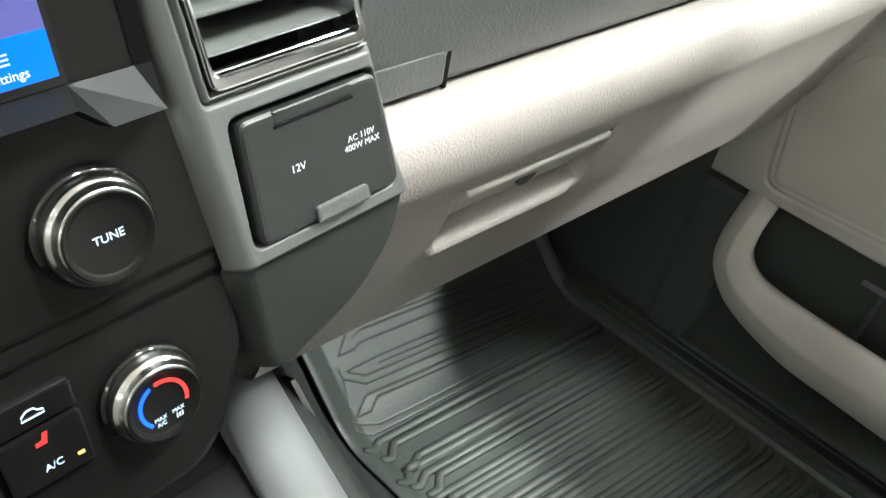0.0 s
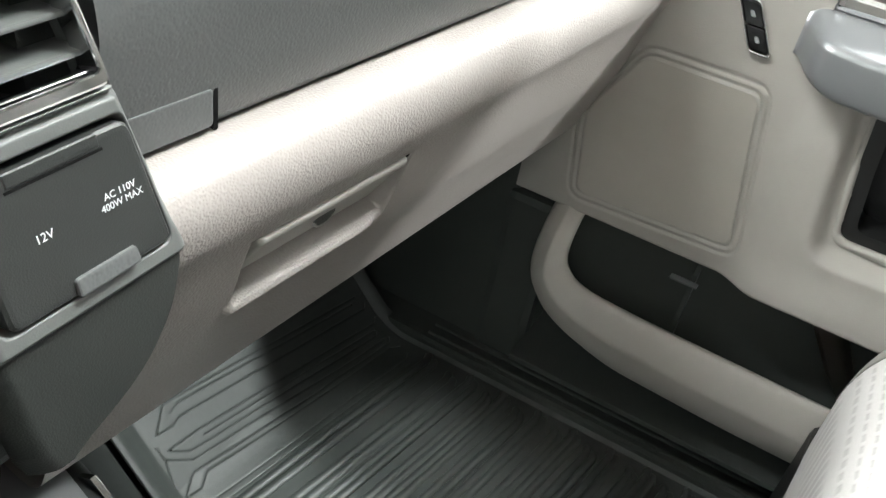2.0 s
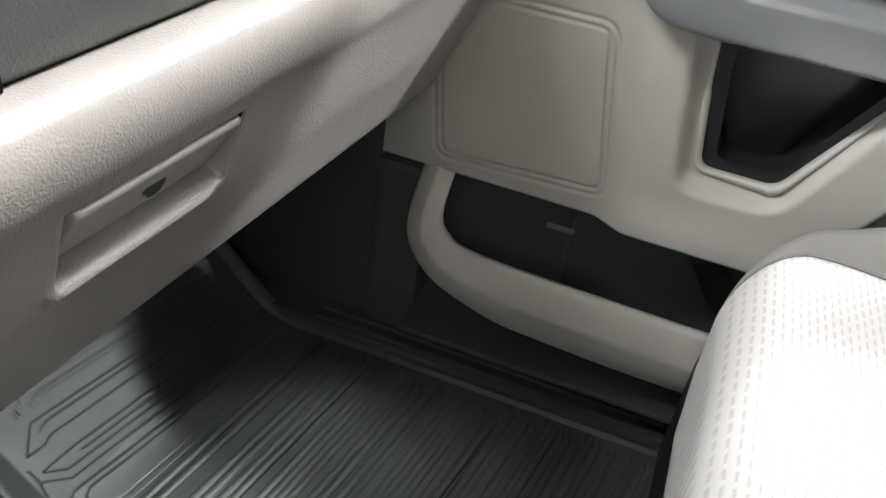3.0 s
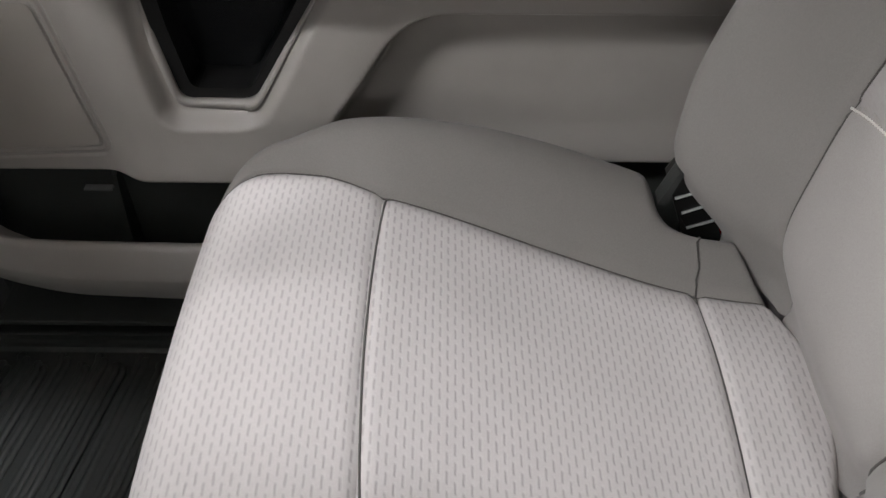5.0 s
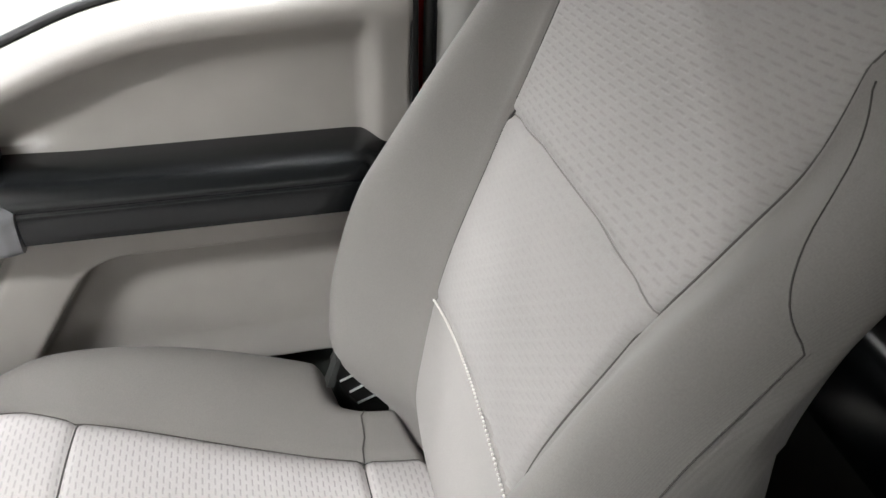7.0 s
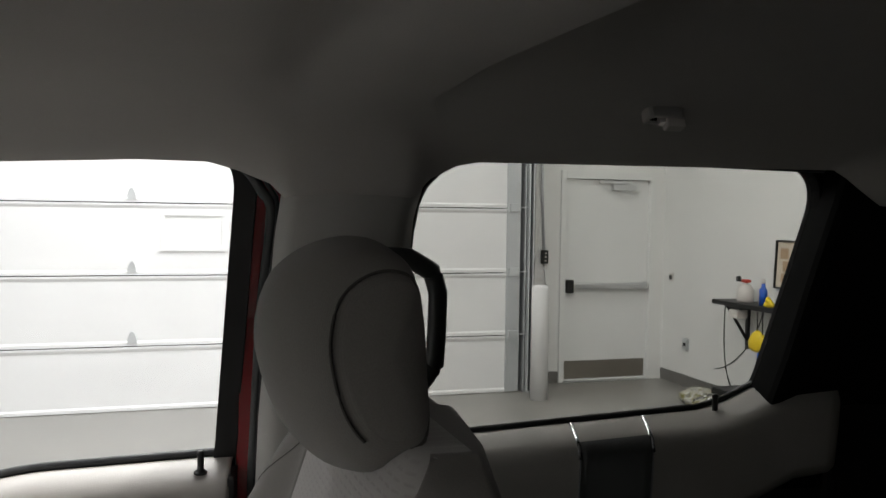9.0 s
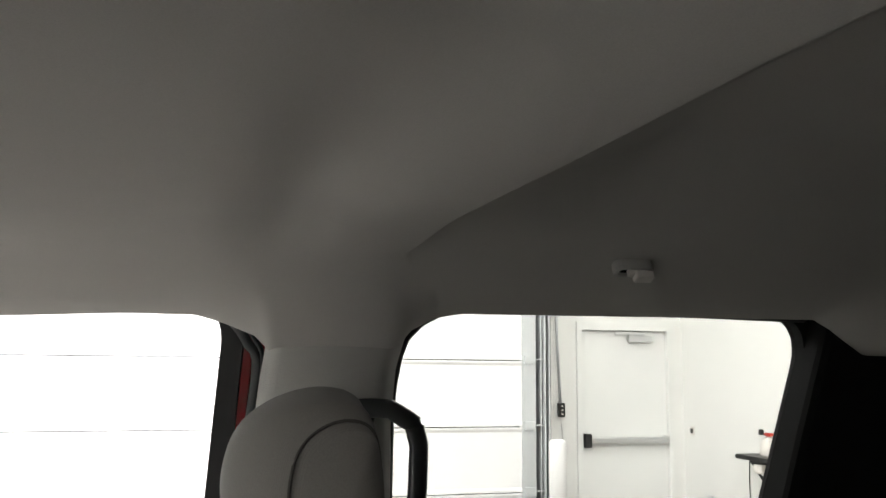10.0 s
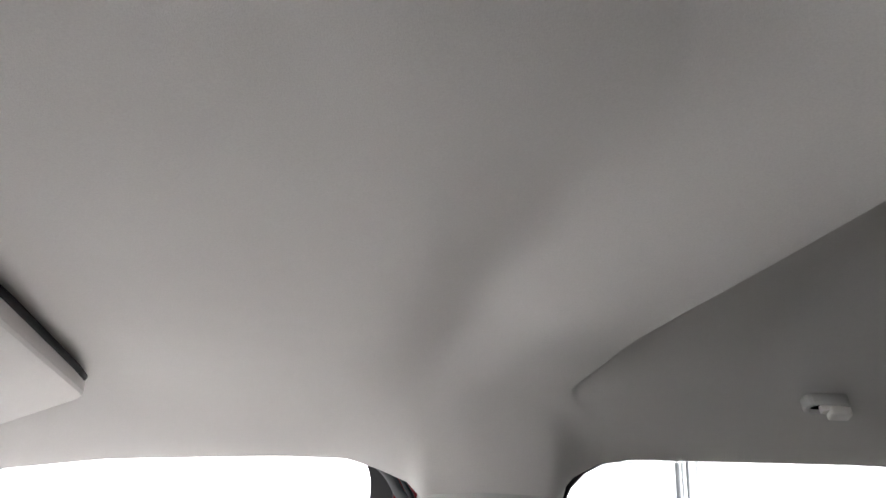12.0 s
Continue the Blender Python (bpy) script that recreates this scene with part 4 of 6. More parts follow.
low = [(0.040, 0.596), (0.026, 0.6035), (0.014, 0.6060), (0.001, 0.6045), (-0.0105, 0.597), (-0.0165, 0.582), (-0.0155, 0.562), (-0.009, 0.545), (-0.003, 0.526), (0.004, 0.500), (0.013, 0.470), (0.025, 0.440), (0.036, 0.410), (0.043, 0.392), (0.050, 0.384), (0.062, 0.382), (0.10, 0.395)]
pr = smooth_line(low, 10)
XG = spread((0.108, 30), (0.205, 150), (0.40, 70), 0.86)
PG = np.zeros((len(XG), len(pr), 3))
for i, xx in enumerate(XG):
    PG[i, :, 0] = xx
    PG[i, :, 1] = dash_y(xx) + pr[:, 0]
    PG[i, :, 2] = pr[:, 1]
gx, gz = PG[..., 0], PG[..., 2]
LATCH = [(0.2205, 0.482), (0.2205, 0.5425), (0.3715, 0.5425), (0.3715, 0.482)]
front = (np.arange(len(pr)) > 50)[None, :] & (np.arange(len(pr)) < 130)[None, :]
sd = inside(gx, gz, LATCH)
deep = (1 - smooth01(sd, -0.0030, 0.0005)) * 0.026 * np.clip((gz - 0.4845) / 0.011, 0, 1)
PG[..., 1] += np.where(front, deep, 0)
bead = np.exp(-((gz - 0.4815) / 0.0048) ** 2) * smooth01(gx, 0.213, 0.219) * (1 - smooth01(gx, 0.345, 0.368))
PG[..., 1] -= np.where(front, bead * 0.0048, 0)
sheet("lid", PG, BEIGE_DASH, gb)


def lid_y(xx, zz):
    return dash_y(xx) + np.interp(-zz, -pr[20:, 1], pr[20:, 0])


def on_lid(u, v, n):
    return Vector((u, float(lid_y(u, v)) - n, v))


# the paddle leans in towards its foot and has a rounded lip along its top
PADPROF = [(0.5395, -0.013), (0.5405, -0.003), (0.5402, -0.0005), (0.5390, 0.0012), (0.5365, 0.0022), (0.5340, 0.0020), (0.5325, 0.0008), (0.5305, -0.0005), (0.5200, -0.0050), (0.5070, -0.0100), (0.4965, -0.0140), (0.4950, -0.0152), (0.4945, -0.0175), (0.4945, -0.025)]
PADX = [(0.2275, -0.014), (0.2276, -0.002), (0.2290, -0.0003), (0.2310, 0.0), (0.26, 0.0), (0.30, 0.0), (0.34, 0.0), (0.3640, 0.0), (0.3660, -0.0003), (0.3674, -0.002), (0.3675, -0.014)]
pad = sheet("latch_paddle", np.array([[tuple(on_lid(xx, zz, min(nn, nn + dn))) for zz, nn in PADPROF] for xx, dn in PADX]), BEIGE_SMOOTH, gb, "smooth warm grey latch paddle")
part("lock_hole", prism([(0.301 + 0.0095 * math.cos(g), 0.5150 + 0.0068 * math.sin(g)) for g in [2 * math.pi * j / 20 for j in range(20)]], on_lid, -0.012, -0.0056), COLUMN_LOW, pad, "dark finger hole")
part("hole_lip", tube([on_lid(0.301 + 0.0085 * math.cos(g), 0.5135 + 0.0060 * math.sin(g), -0.0068) for g in [math.pi + math.pi * j / 10 for j in range(11)]], 0.0016, 6), BEIGE_SMOOTH, pad, smooth=True)
part("pivot_notch", prism([(0.3690, 0.536), (0.3705, 0.5415), (0.3660, 0.5415)], on_lid, -0.01, -0.001), DARKHOLE, gb, "dark pivot notch")
part("end_cap", prism([(dy, zz) for dy, zz in ((0.03, 0.62), (-0.01, 0.60), (-0.012, 0.55), (0.02, 0.46), (0.05, 0.386), (0.12, 0.39), (0.12, 0.62))], lambda u, v, n: Vector((0.856 + n, dash_y(0.86) + u, v)), 0.0, 0.006), BEIGE_DASH, gb)

# ---- centre stack ----
SO, SV, SN = Vector((0.10, 0.0, 0.62)), Vector((0, 0.287, 0.958)), Vector((0, -0.958, 0.287))


def sp(u, v, n):
    """A point of the leaning stack face: u right, v up the face, n towards the seats."""
    return SO + Vector((u, 0, 0)) + SV * v + SN * n


stack = thing("center_stack", (0.05, 0.02, 0.45), "dark centre stack with radio, climate knobs and grey vent column", "console")
# the column: a raised face with openings for the vent and for the cover
VENT = [(-0.044, 0.041), (0.048, 0.041), (0.036, 0.128), (-0.052, 0.128)]
COV = [(-0.0375, -0.0385), (0.0560, -0.0385), (0.0490, 0.0290), (-0.0385, 0.0290)]
nu, nv = 190, 300
U, Vv = np.meshgrid(np.linspace(-0.067, 0.070, nu), np.linspace(-0.122, 0.150, nv), indexing="ij")
left = np.interp(Vv[0], [-0.122, -0.108, -0.075, -0.048, -0.03, 0.045, 0.15], [-0.036, -0.041, -0.046, -0.050, -0.052, -0.060, -0.064])
right = np.interp(Vv[0], [-0.122, -0.112, -0.100, -0.078, -0.055, -0.040, -0.030, 0.062, 0.15], [-0.016, 0.016, 0.040, 0.060, 0.0685, 0.0700, 0.0655, 0.051, 0.038])
right = np.convolve(np.concatenate([np.full(9, right[0]), right, np.full(9, right[-1])]), np.ones(19) / 19, "valid")
q = (U + 0.067) / 0.137
Uu = left[None, :] + (right - left)[None, :] * q
dl, dr = Uu - left[None, :], right[None, :] - Uu
edge_r = 0.012 * (1 - np.minimum(1, dl / 0.012)) ** 2 + 0.014 * (1 - np.minimum(1, dr / 0.010)) ** 2
lowcut = 0.0035 * smooth01(-Vv, 0.0455, 0.049) + 0.20 * np.maximum(0, -Vv - 0.047)
h = 0.0 - edge_r - lowcut
h -= 0.0035 * (1 - smooth01(np.abs(inside(Uu, Vv, VENT) - 0.003), 0.0, 0.0022))
sdv, sdc = inside(Uu, Vv, VENT), inside(Uu, Vv, round_poly(COV, 0.006, 4))
h -= 0.05 * (1 - smooth01(sdv, -0.002, 0.0)) + 0.012 * (1 - smooth01(sdc, -0.002, 0.0005))
PC = np.stack([SO.x + Uu, SO.y + SV.y * Vv + SN.y * h, SO.z + SV.z * Vv + SN.z * h], -1)
upper_ = np.repeat((Vv[0, :-1] > -0.0475)[None, :], nu - 1, 0)
column = sheet("vent_column", PC, BEZEL, stack, "satin grey vent column", mask=upper_)
sheet("lower_cover", PC, COLUMN_LOW, stack, "dark lower cover of the column", mask=~upper_)
# side wall of the column towards the footwell
part("column_side", prism([(float(Vv[0, i]), float(right[i])) for i in range(nv - 1, 4, -2)], lambda u, v, n: sp(v, u, n), -0.16, -0.024), COLUMN_LOW, stack)
# vent
vent = part("air_vent", prism(round_poly(VENT, 0.005, 3), sp, -0.050, -0.046), DARKHOLE, stack, "air vent with chrome rim")
rim_o = round_poly([(-0.0425, 0.0425), (0.0465, 0.0425), (0.0345, 0.1265), (-0.0505, 0.1265)], 0.005, 3)
rim_i = round_poly([(-0.0400, 0.0490), (0.0425, 0.0490), (0.0310, 0.1240), (-0.0480, 0.1240)], 0.004, 3)
part("rim_sill", prism([(-0.001, 0.0012), (0.0050, -0.0040), (0.0055, -0.0060), (0.0010, -0.006)], lambda u, v, n: sp(-0.0402 + 0.0827 * n - 0.10 * u, 0.0445 + u, v), 0.0, 1.0, 0.0006), CHROME, vent, "sloping chrome sill of the vent")
part("rim", frame_prism(rim_o, rim_i, sp, -0.012, 0.0015, 0.0012), CHROME, vent, "bright chrome vent rim")
for vz in (0.060, 0.077, 0.094, 0.111):
    bm = rbox((-0.043, -0.030, -0.0012), (0.043, 0.0, 0.0012), 0.001)
    sh = 0.0075 * (0.06 - vz) / 0.05 + 0.001
    for w in bm.verts:
        c = w.co.copy()
        w.co = sp(c.x * (1 - 0.07 * (vz - 0.06) / 0.05) + sh, vz + c.z - 0.22 * (c.y + 0.015), -0.006 + c.y)
    part("slat", bm, BEZEL, vent)
# power outlet cover
cover = part("outlet_cover", prism(round_poly([(-0.0338, -0.0374), (0.0552, -0.0374), (0.0482, 0.0262), (-0.0345, 0.0262)], 0.006, 4), sp, -0.010, 0.0022, 0.0038, 3), COVER, stack, "charcoal power outlet cover")
part("hinge_bar", prism(round_poly([(-0.016, 0.0195), (0.0305, 0.0195), (0.0305, 0.0262), (-0.016, 0.0262)], 0.001, 3), sp, -0.004, 0.0028, 0.0016, 3), COVER, cover)
part("hinge_slot", prism([(-0.0168, 0.0180), (0.0313, 0.0180), (0.0313, 0.0193), (-0.0168, 0.0193)], sp, 0.0012, 0.0025), DARKHOLE, cover, "dark slot under the hinge")
part("pull_tab", prism(round_poly([(-0.0015, -0.0375), (0.0335, -0.0375), (0.0325, -0.0285), (-0.0015, -0.0285)], 0.002, 3), sp, 0.0, 0.0042, 0.0012), DASH_DARK, cover, "grey pull tab")
TXT = Matrix(((1, 0, 0, 0), (0, SV.y, SN.y, 0), (0, SV.z, SN.z, 0), (0, 0, 0, 1)))
words("lettering", "12V", 0.0056, Matrix.Translation(sp(-0.0070, -0.0050, 0.00235)) @ TXT, WHITEPRINT, cover, "white lettering")
words("lettering", "AC 110V\n400W MAX", 0.0047, Matrix.Translation(sp(0.0335, -0.0045, 0.00235)) @ TXT, WHITEPRINT, cover, "white lettering")

# radio face, black
radio = part("radio_face", prism(round_poly([(-0.30, -0.034), (-0.049, -0.034), (-0.060, 0.16), (-0.30, 0.16)], 0.004, 3), sp, -0.05, -0.012, 0.003), STACK_BLACK, stack, "black radio face")
part("screen_well", prism([(-0.30, 0.0615), (-0.0955, 0.0615), (-0.0950, 0.16), (-0.30, 0.16)], sp, -0.02, -0.011), GLOSSBLACK, radio)
scr = part("screen", prism([(-0.30, 0.0652), (-0.0982, 0.0652), (-0.0978, 0.15), (-0.30, 0.15)], sp, -0.012, -0.0105), SCREENDIM, radio, "lit display")
part("screen_bar", prism([(-0.30, 0.0655), (-0.0984, 0.0655), (-0.0984, 0.0837), (-0.30, 0.0837)], sp, -0.0104, -0.0100), SCREENBLUE, scr, "blue bar at the foot of the display")
words("lettering", "Settings", 0.0050, Matrix.Translation(sp(-0.1165, 0.0697, -0.0097)) @ TXT, WHITEPRINT, scr)
for i in range(3):
    part("icon_bar", prism([(-0.1215, 0.0742 + 0.0018 * i), (-0.1145, 0.0742 + 0.0018 * i), (-0.1145, 0.0748 + 0.0018 * i), (-0.1215, 0.0748 + 0.0018 * i)], sp, -0.0099, -0.0096), WHITEPRINT, scr)
# sloping lower bezel of the display
def facets(name, pts, faces, mat, parent, label=""):
    bm = bmesh.new()
    vs = [bm.verts.new(sp(*q)) for q in pts]
    for f in faces:
        bm.faces.new([vs[i] for i in f])
    return part(name, bm, mat, parent, label)


facets("lower_bezel", [(-0.30, 0.0615, -0.0108), (-0.0964, 0.0611, -0.0108), (-0.0681, 0.0605, -0.0108), (-0.30, 0.0541, 0.002), (-0.0997, 0.0541, 0.002), (-0.089, 0.0445, 0.004), (-0.0646, 0.0438, 0.002), (-0.0626, 0.0617, -0.006), (-0.30, 0.051, -0.012), (-0.099, 0.051, -0.012), (-0.089, 0.0415, -0.012), (-0.0635, 0.041, -0.012), (-0.0690, 0.16, -0.0108), (-0.0615, 0.16, -0.007)],
       [(0, 3, 4, 1), (1, 4, 5), (1, 5, 6, 2), (2, 6, 7), (3, 8, 9, 4), (4, 9, 10, 5), (5, 10, 11, 6), (2, 7, 13, 12)], SATIN_DARK, radio, "grey sloping bezel under the display")


def knob(name, u, v, n, r, depth, parent, label):
    """A round control: chrome ring with a dark face."""
    pl = lambda a, b, c: sp(u + a, v + b, n + c)
    ring = part(name, lathe([(r * 1.02, 0.0), (r * 1.02, 0.0015), (r * 1.0, 0.003), (r * 0.995, depth * 0.45), (r * 0.975, depth * 0.58), (r * 0.93, depth * 0.64), (r * 0.90, depth * 0.72), (r * 0.86, depth * 0.92), (r * 0.845, depth * 0.98), (r * 0.82, depth)], pl, 64, False), SATINCHROME, parent, label, smooth=True)
    part("skirt", lathe([(r * 1.10, -0.001), (r * 1.10, 0.001), (r * 1.0, 0.002)], pl, 48, False), GLOSSBLACK, ring, smooth=True)
    part("face", lathe([(r * 0.825, depth - 0.001), (r * 0.815, depth + 0.0006), (r * 0.785, depth + 0.0008), (r * 0.69, depth - 0.0012), (r * 0.67, depth - 0.0014), (0.0001, depth - 0.0014)], pl, 64, False), STACK_BLACK, ring, "black knob face", smooth=True)
    return ring, lambda a, b: sp(u + a, v + b, n + depth - 0.0012)


tune, tp = knob("tune_knob", -0.1035, 0.0022, -0.009, 0.0242, 0.0135, stack, "chrome ringed radio knob")
words("lettering", "TUNE", 0.0053, Matrix.Translation(tp(0, -0.0005)) @ TXT, GLOW_WHITE, tune)
part("climate_face", prism(round_poly([(-0.30, -0.152), (-0.085, -0.152), (-0.066, -0.136), (-0.046, -0.095), (-0.044, -0.046), (-0.30, -0.046)], 0.012, 6), sp, -0.06, -0.018, 0.004), STACK_BLACK, stack, "black climate control face")
part("shelf_edge", prism([(-0.30, -0.046), (-0.046, -0.046), (-0.048, -0.034), (-0.30, -0.034)], sp, -0.05, -0.0145, 0.003), STACK_BLACK, stack, "black ledge under the radio")
temp, tk = knob("temperature_knob", -0.0995, -0.0915, -0.015, 0.0230, 0.0125, stack, "chrome ringed temperature knob")


def arc(r0, g0, g1, lift=0.0):
    k = 16
    o = [(r0 * math.cos(g0 + (g1 - g0) * j / k), r0 * math.sin(g0 + (g1 - g0) * j / k)) for j in range(k + 1)]
    i = [((r0 - 0.0018) * math.cos(g0 + (g1 - g0) * j / k), (r0 - 0.0018) * math.sin(g0 + (g1 - g0) * j / k)) for j in range(k, -1, -1)]
    return prism(o + i, lambda a, b, c: tk(a, b) + SN * c, 0.0, 0.0003)


part("red_arc", arc(0.0128, math.radians(-20), math.radians(100)), GLOW_RED, temp, "lit red arc")
part("blue_arc", arc(0.0128, math.radians(112), math.radians(228)), GLOW_BLUE, temp, "lit blue arc")
words("lettering", "MAX\nA/C", 0.0030, Matrix.Translation(tk(-0.0035, -0.0088)) @ TXT, GLOW_WHITE, temp)
words("lettering", "MAX", 0.0030, Matrix.Translation(tk(0.0058, -0.0072)) @ TXT, GLOW_WHITE, temp)
for j in range(3):
    part("defrost_bar", prism([(0.0040 + 0.0014 * j, -0.0115), (0.0046 + 0.0014 * j, -0.0115), (0.0050 + 0.0014 * j, -0.0092), (0.0044 + 0.0014 * j, -0.0092)], lambda a, b, c: tk(a, b) + SN * c, 0.0, 0.0003), GLOW_WHITE, temp)
# buttons beside the knobs
for (u0, u1, v0, v1), ic in (((-0.170, -0.132, -0.0750, -0.0605), "car"), ((-0.170, -0.132, -0.1065, -0.0768), "ac"), ((-0.215, -0.173, -0.0750, -0.0605), ""), ((-0.215, -0.173, -0.1065, -0.0768), "seat"), ((-0.172, -0.132, -0.030, -0.006), ""), ((-0.172, -0.132, -0.003, 0.020), "")):
    b = part("button", prism(round_poly([(u0, v0), (u1, v0), (u1, v1), (u0, v1)], 0.002, 3), sp, -0.02, -0.0135, 0.0015), GLOSSBLACK, stack, "glossy black push button")
    bp = lambda a, c, d: sp(a, c, -0.0134 + d)
    if ic == "car":
        part("car_icon", tube([bp(a, c - 0.0012, 0.0004) for a, c in ((-0.1560, -0.0685), (-0.1460, -0.0685), (-0.1462, -0.0668), (-0.1484, -0.0661), (-0.1498, -0.0644), (-0.1530, -0.0644), (-0.1554, -0.0664))], 0.0004, 6, True), GLOW_WHITE, b)
    if ic == "ac":
        words("lettering", "A/C", 0.0052, Matrix.Translation(bp(-0.1500, -0.0978, 0.0002)) @ TXT, GLOW_WHITE, b)
        part("lamp", prism([(-0.1395, -0.1000), (-0.1365, -0.1000), (-0.1365, -0.0985), (-0.1395, -0.0985)], bp, 0, 0.0004), GLOW_AMBER, b)
        part("seat_icon", prism([(-0.1545, -0.0852), (-0.1495, -0.0852), (-0.1480, -0.0795), (-0.1503, -0.0795), (-0.1513, -0.0828), (-0.1542, -0.0832)], bp, 0, 0.0004), GLOW_DIM_RED, b)

# ---- centre console ----
con = thing("center_console", (0.0, -0.1, 0), "grey and black centre console between the seats", "console")
part("body", prism([(-0.12, 0.0), (0.135, 0.0), (0.10, 0.345), (-0.12, 0.345)], lambda u, v, n: Vector((u, -n, v)), -0.20, 0.22, 0.01), BLACK, con)
bm = bmesh.new()
rings = []
for t in np.linspace(0, 1, 16):
    yy = 0.105 - 0.33 * t
    x0, zz = 0.118 - 0.070 * t, 0.352 + 0.018 * (1 - t) ** 2
    sec = [(x0 - 0.026, zz - 0.02), (x0 - 0.024, zz + 0.003), (x0 - 0.006, zz + 0.006), (x0 + 0.012, zz + 0.004), (x0 + 0.026, zz - 0.004), (x0 + 0.034, zz - 0.03), (x0 + 0.050, zz - 0.16), (x0 + 0.075, zz - 0.34)]
    rings.append([bm.verts.new((sx, yy, sz)) for sx, sz in sec])
for a, b in zip(rings, rings[1:]):
    for j in range(len(a) - 1):
        bm.faces.new((a[j], a[j + 1], b[j + 1], b[j]))
part("side_rail", bm, GREYTRIM, con, "satin grey console side rail", smooth=True)
part("tray", rbox((-0.11, -0.22, 0.33), (0.095, 0.04, 0.348), 0.004), BLACK, con, "black tray")
part("chrome_slip", prism([(0.075, 0.344), (0.062, 0.352), (0.036, 0.330), (0.042, 0.321)], lambda u, v, n: Vector((0.1465 + n, u, v)), 0.0, 0.005, 0.001), CHROME, con, "bright trim wedge")
TY = np.linspace(-0.36, 0.34, 60)
tun = []
for tx, tz in smooth_line([(0.140, 0.345), (0.160, 0.338), (0.176, 0.300), (0.196, 0.215), (0.230, 0.115), (0.278, 0.040), (0.318, 0.008), (0.352, -0.008)], 4):
    rise = np.where(TY < 0.19, 5.1 * np.maximum(0, (TY - 0.125) / 0.9) ** 2, 0.025 + (TY - 0.19) * 1.014)
    rail_x = (0.118 - 0.070 * (0.105 - np.clip(TY, -0.36, 0.16)) / 0.33) - 0.118
    tun.append(np.stack([tx + rail_x * (1 - float(smooth01(tx, 0.15, 0.34))), TY, tz + rise * float(smooth01(tx, 0.16, 0.285))], -1))
sheet("tunnel_side", np.stack(tun, 1), COLUMN_LOW, con, "dark grey moulded tunnel trim")

# ---- floor mat ----
fm = thing("floor_mat", (0.54, -0.05, 0), "ribbed black rubber floor mat with raised rim", "floor mat")
SS = spread((0.0, 170), (0.30, 400), (0.72, 40), 0.86)
XM = spread((0.309, 75), (0.41, 130), (0.69, 40), 0.755)


def mat_path(s):
    """Along the mat from the seat to the toe board: y and z."""
    yy = np.where(s < 0.545, -0.42 + s, np.where(s < 0.615, 0.125 + (s - 0.545) * 0.90, 0.188 + (s - 0.615) * 0.70))
    zz = np.where(s < 0.545, 0.0, np.where(s < 0.615, (s - 0.545) ** 2 * 5.1, 0.025 + (s - 0.615) * 0.71))
    return yy, zz


sk, xm = np.meshgrid(SS, XM, indexing="ij")
s = np.maximum(sk - 0.165 * (xm - 0.36), -0.02)
yy, zz = mat_path(s)
hgt = np.zeros_like(s)

def line_gap(pts):
    """Distance from every point of the mat to a broken line."""
    d = np.full(np.shape(xm), 1e9)
    for (ax_, ay_), (bx_, by_) in zip(pts, pts[1:]):
        ex, ey, wx, wy = bx_ - ax_, by_ - ay_, xm - ax_, sk - ay_
        t_ = np.clip((wx * ex + wy * ey) / (ex * ex + ey * ey), 0, 1)
        d = np.minimum(d, np.hypot(wx - ex * t_, wy - ey * t_))
    return d


# moulded grooves on the toe board: stepped ends by the tunnel, hooked ends by the sill
GROOVES = [
    [(0.718, 0.708), (0.388, 0.708), (0.361, 0.680), (0.384, 0.680), (0.394, 0.686), (0.722, 0.686), (0.730, 0.694)],
    [(0.706, 0.701), (0.402, 0.701), (0.390, 0.695)],
    [(0.730, 0.668), (0.722, 0.661), (0.404, 0.661), (0.362, 0.658), (0.384, 0.644), (0.708, 0.644), (0.716, 0.650)],
    [(0.714, 0.653), (0.410, 0.653)],
    [(0.352, 0.668), (0.353, 0.651), (0.380, 0.634), (0.716, 0.633)],
    [(0.353, 0.651), (0.343, 0.615)],
    [(0.724, 0.630), (0.716, 0.624), (0.372, 0.621), (0.346, 0.602), (0.368, 0.602), (0.386, 0.615), (0.708, 0.615), (0.720, 0.606)],
    [(0.716, 0.590), (0.704, 0.583), (0.368, 0.583), (0.334, 0.598), (0.332, 0.585), (0.352, 0.573), (0.700, 0.573)],
    [(0.700, 0.745), (0.410, 0.745), (0.380, 0.722), (0.400, 0.722), (0.415, 0.730), (0.700, 0.730)],
    [(0.700, 0.790), (0.410, 0.790)],
]
for pts in GROOVES:
    hgt -= 0.0026 * (1 - smooth01(line_gap(pts), 0.0004, 0.0019))
# raised ribs on the flat, in groups with plain strips between them
ribs = [0.561, 0.5475]
top_ = 0.518
while top_ > 0.06:
    ribs += [top_, top_ - 0.0110, top_ - 0.0255, top_ - 0.0360] if len(ribs) % 8 == 2 else [top_, top_ - 0.0092, top_ - 0.0184, top_ - 0.0276]
    top_ -= 0.0590 if len(ribs) % 8 == 6 else 0.0475
for i, r0 in enumerate(ribs):
    st = 0.010 + 0.006 * (i % 2)
    xl, xr = 0.352 + 0.012 * (i % 3), 0.722 - 0.007 * (i % 4)
    hook_ = [(xl - 0.028, r0 - st), (xl - 0.016, r0 - st), (xl, r0), (xr, r0), (xr + 0.009, r0 + 0.0035)]
    hgt += 0.0042 * (1 - smooth01(line_gap(hook_), 0.0010, 0.0036))
rimh = 0.010 * smooth01(xm, 0.737, 0.750) + 0.019 * smooth01(-xm, -0.347, -0.312) + 0.008 * smooth01(s, 0.845, 0.858)
hgt += np.minimum(rimh, 0.022)
nz_y = -0.71 * smooth01(s, 0.530, 0.640)
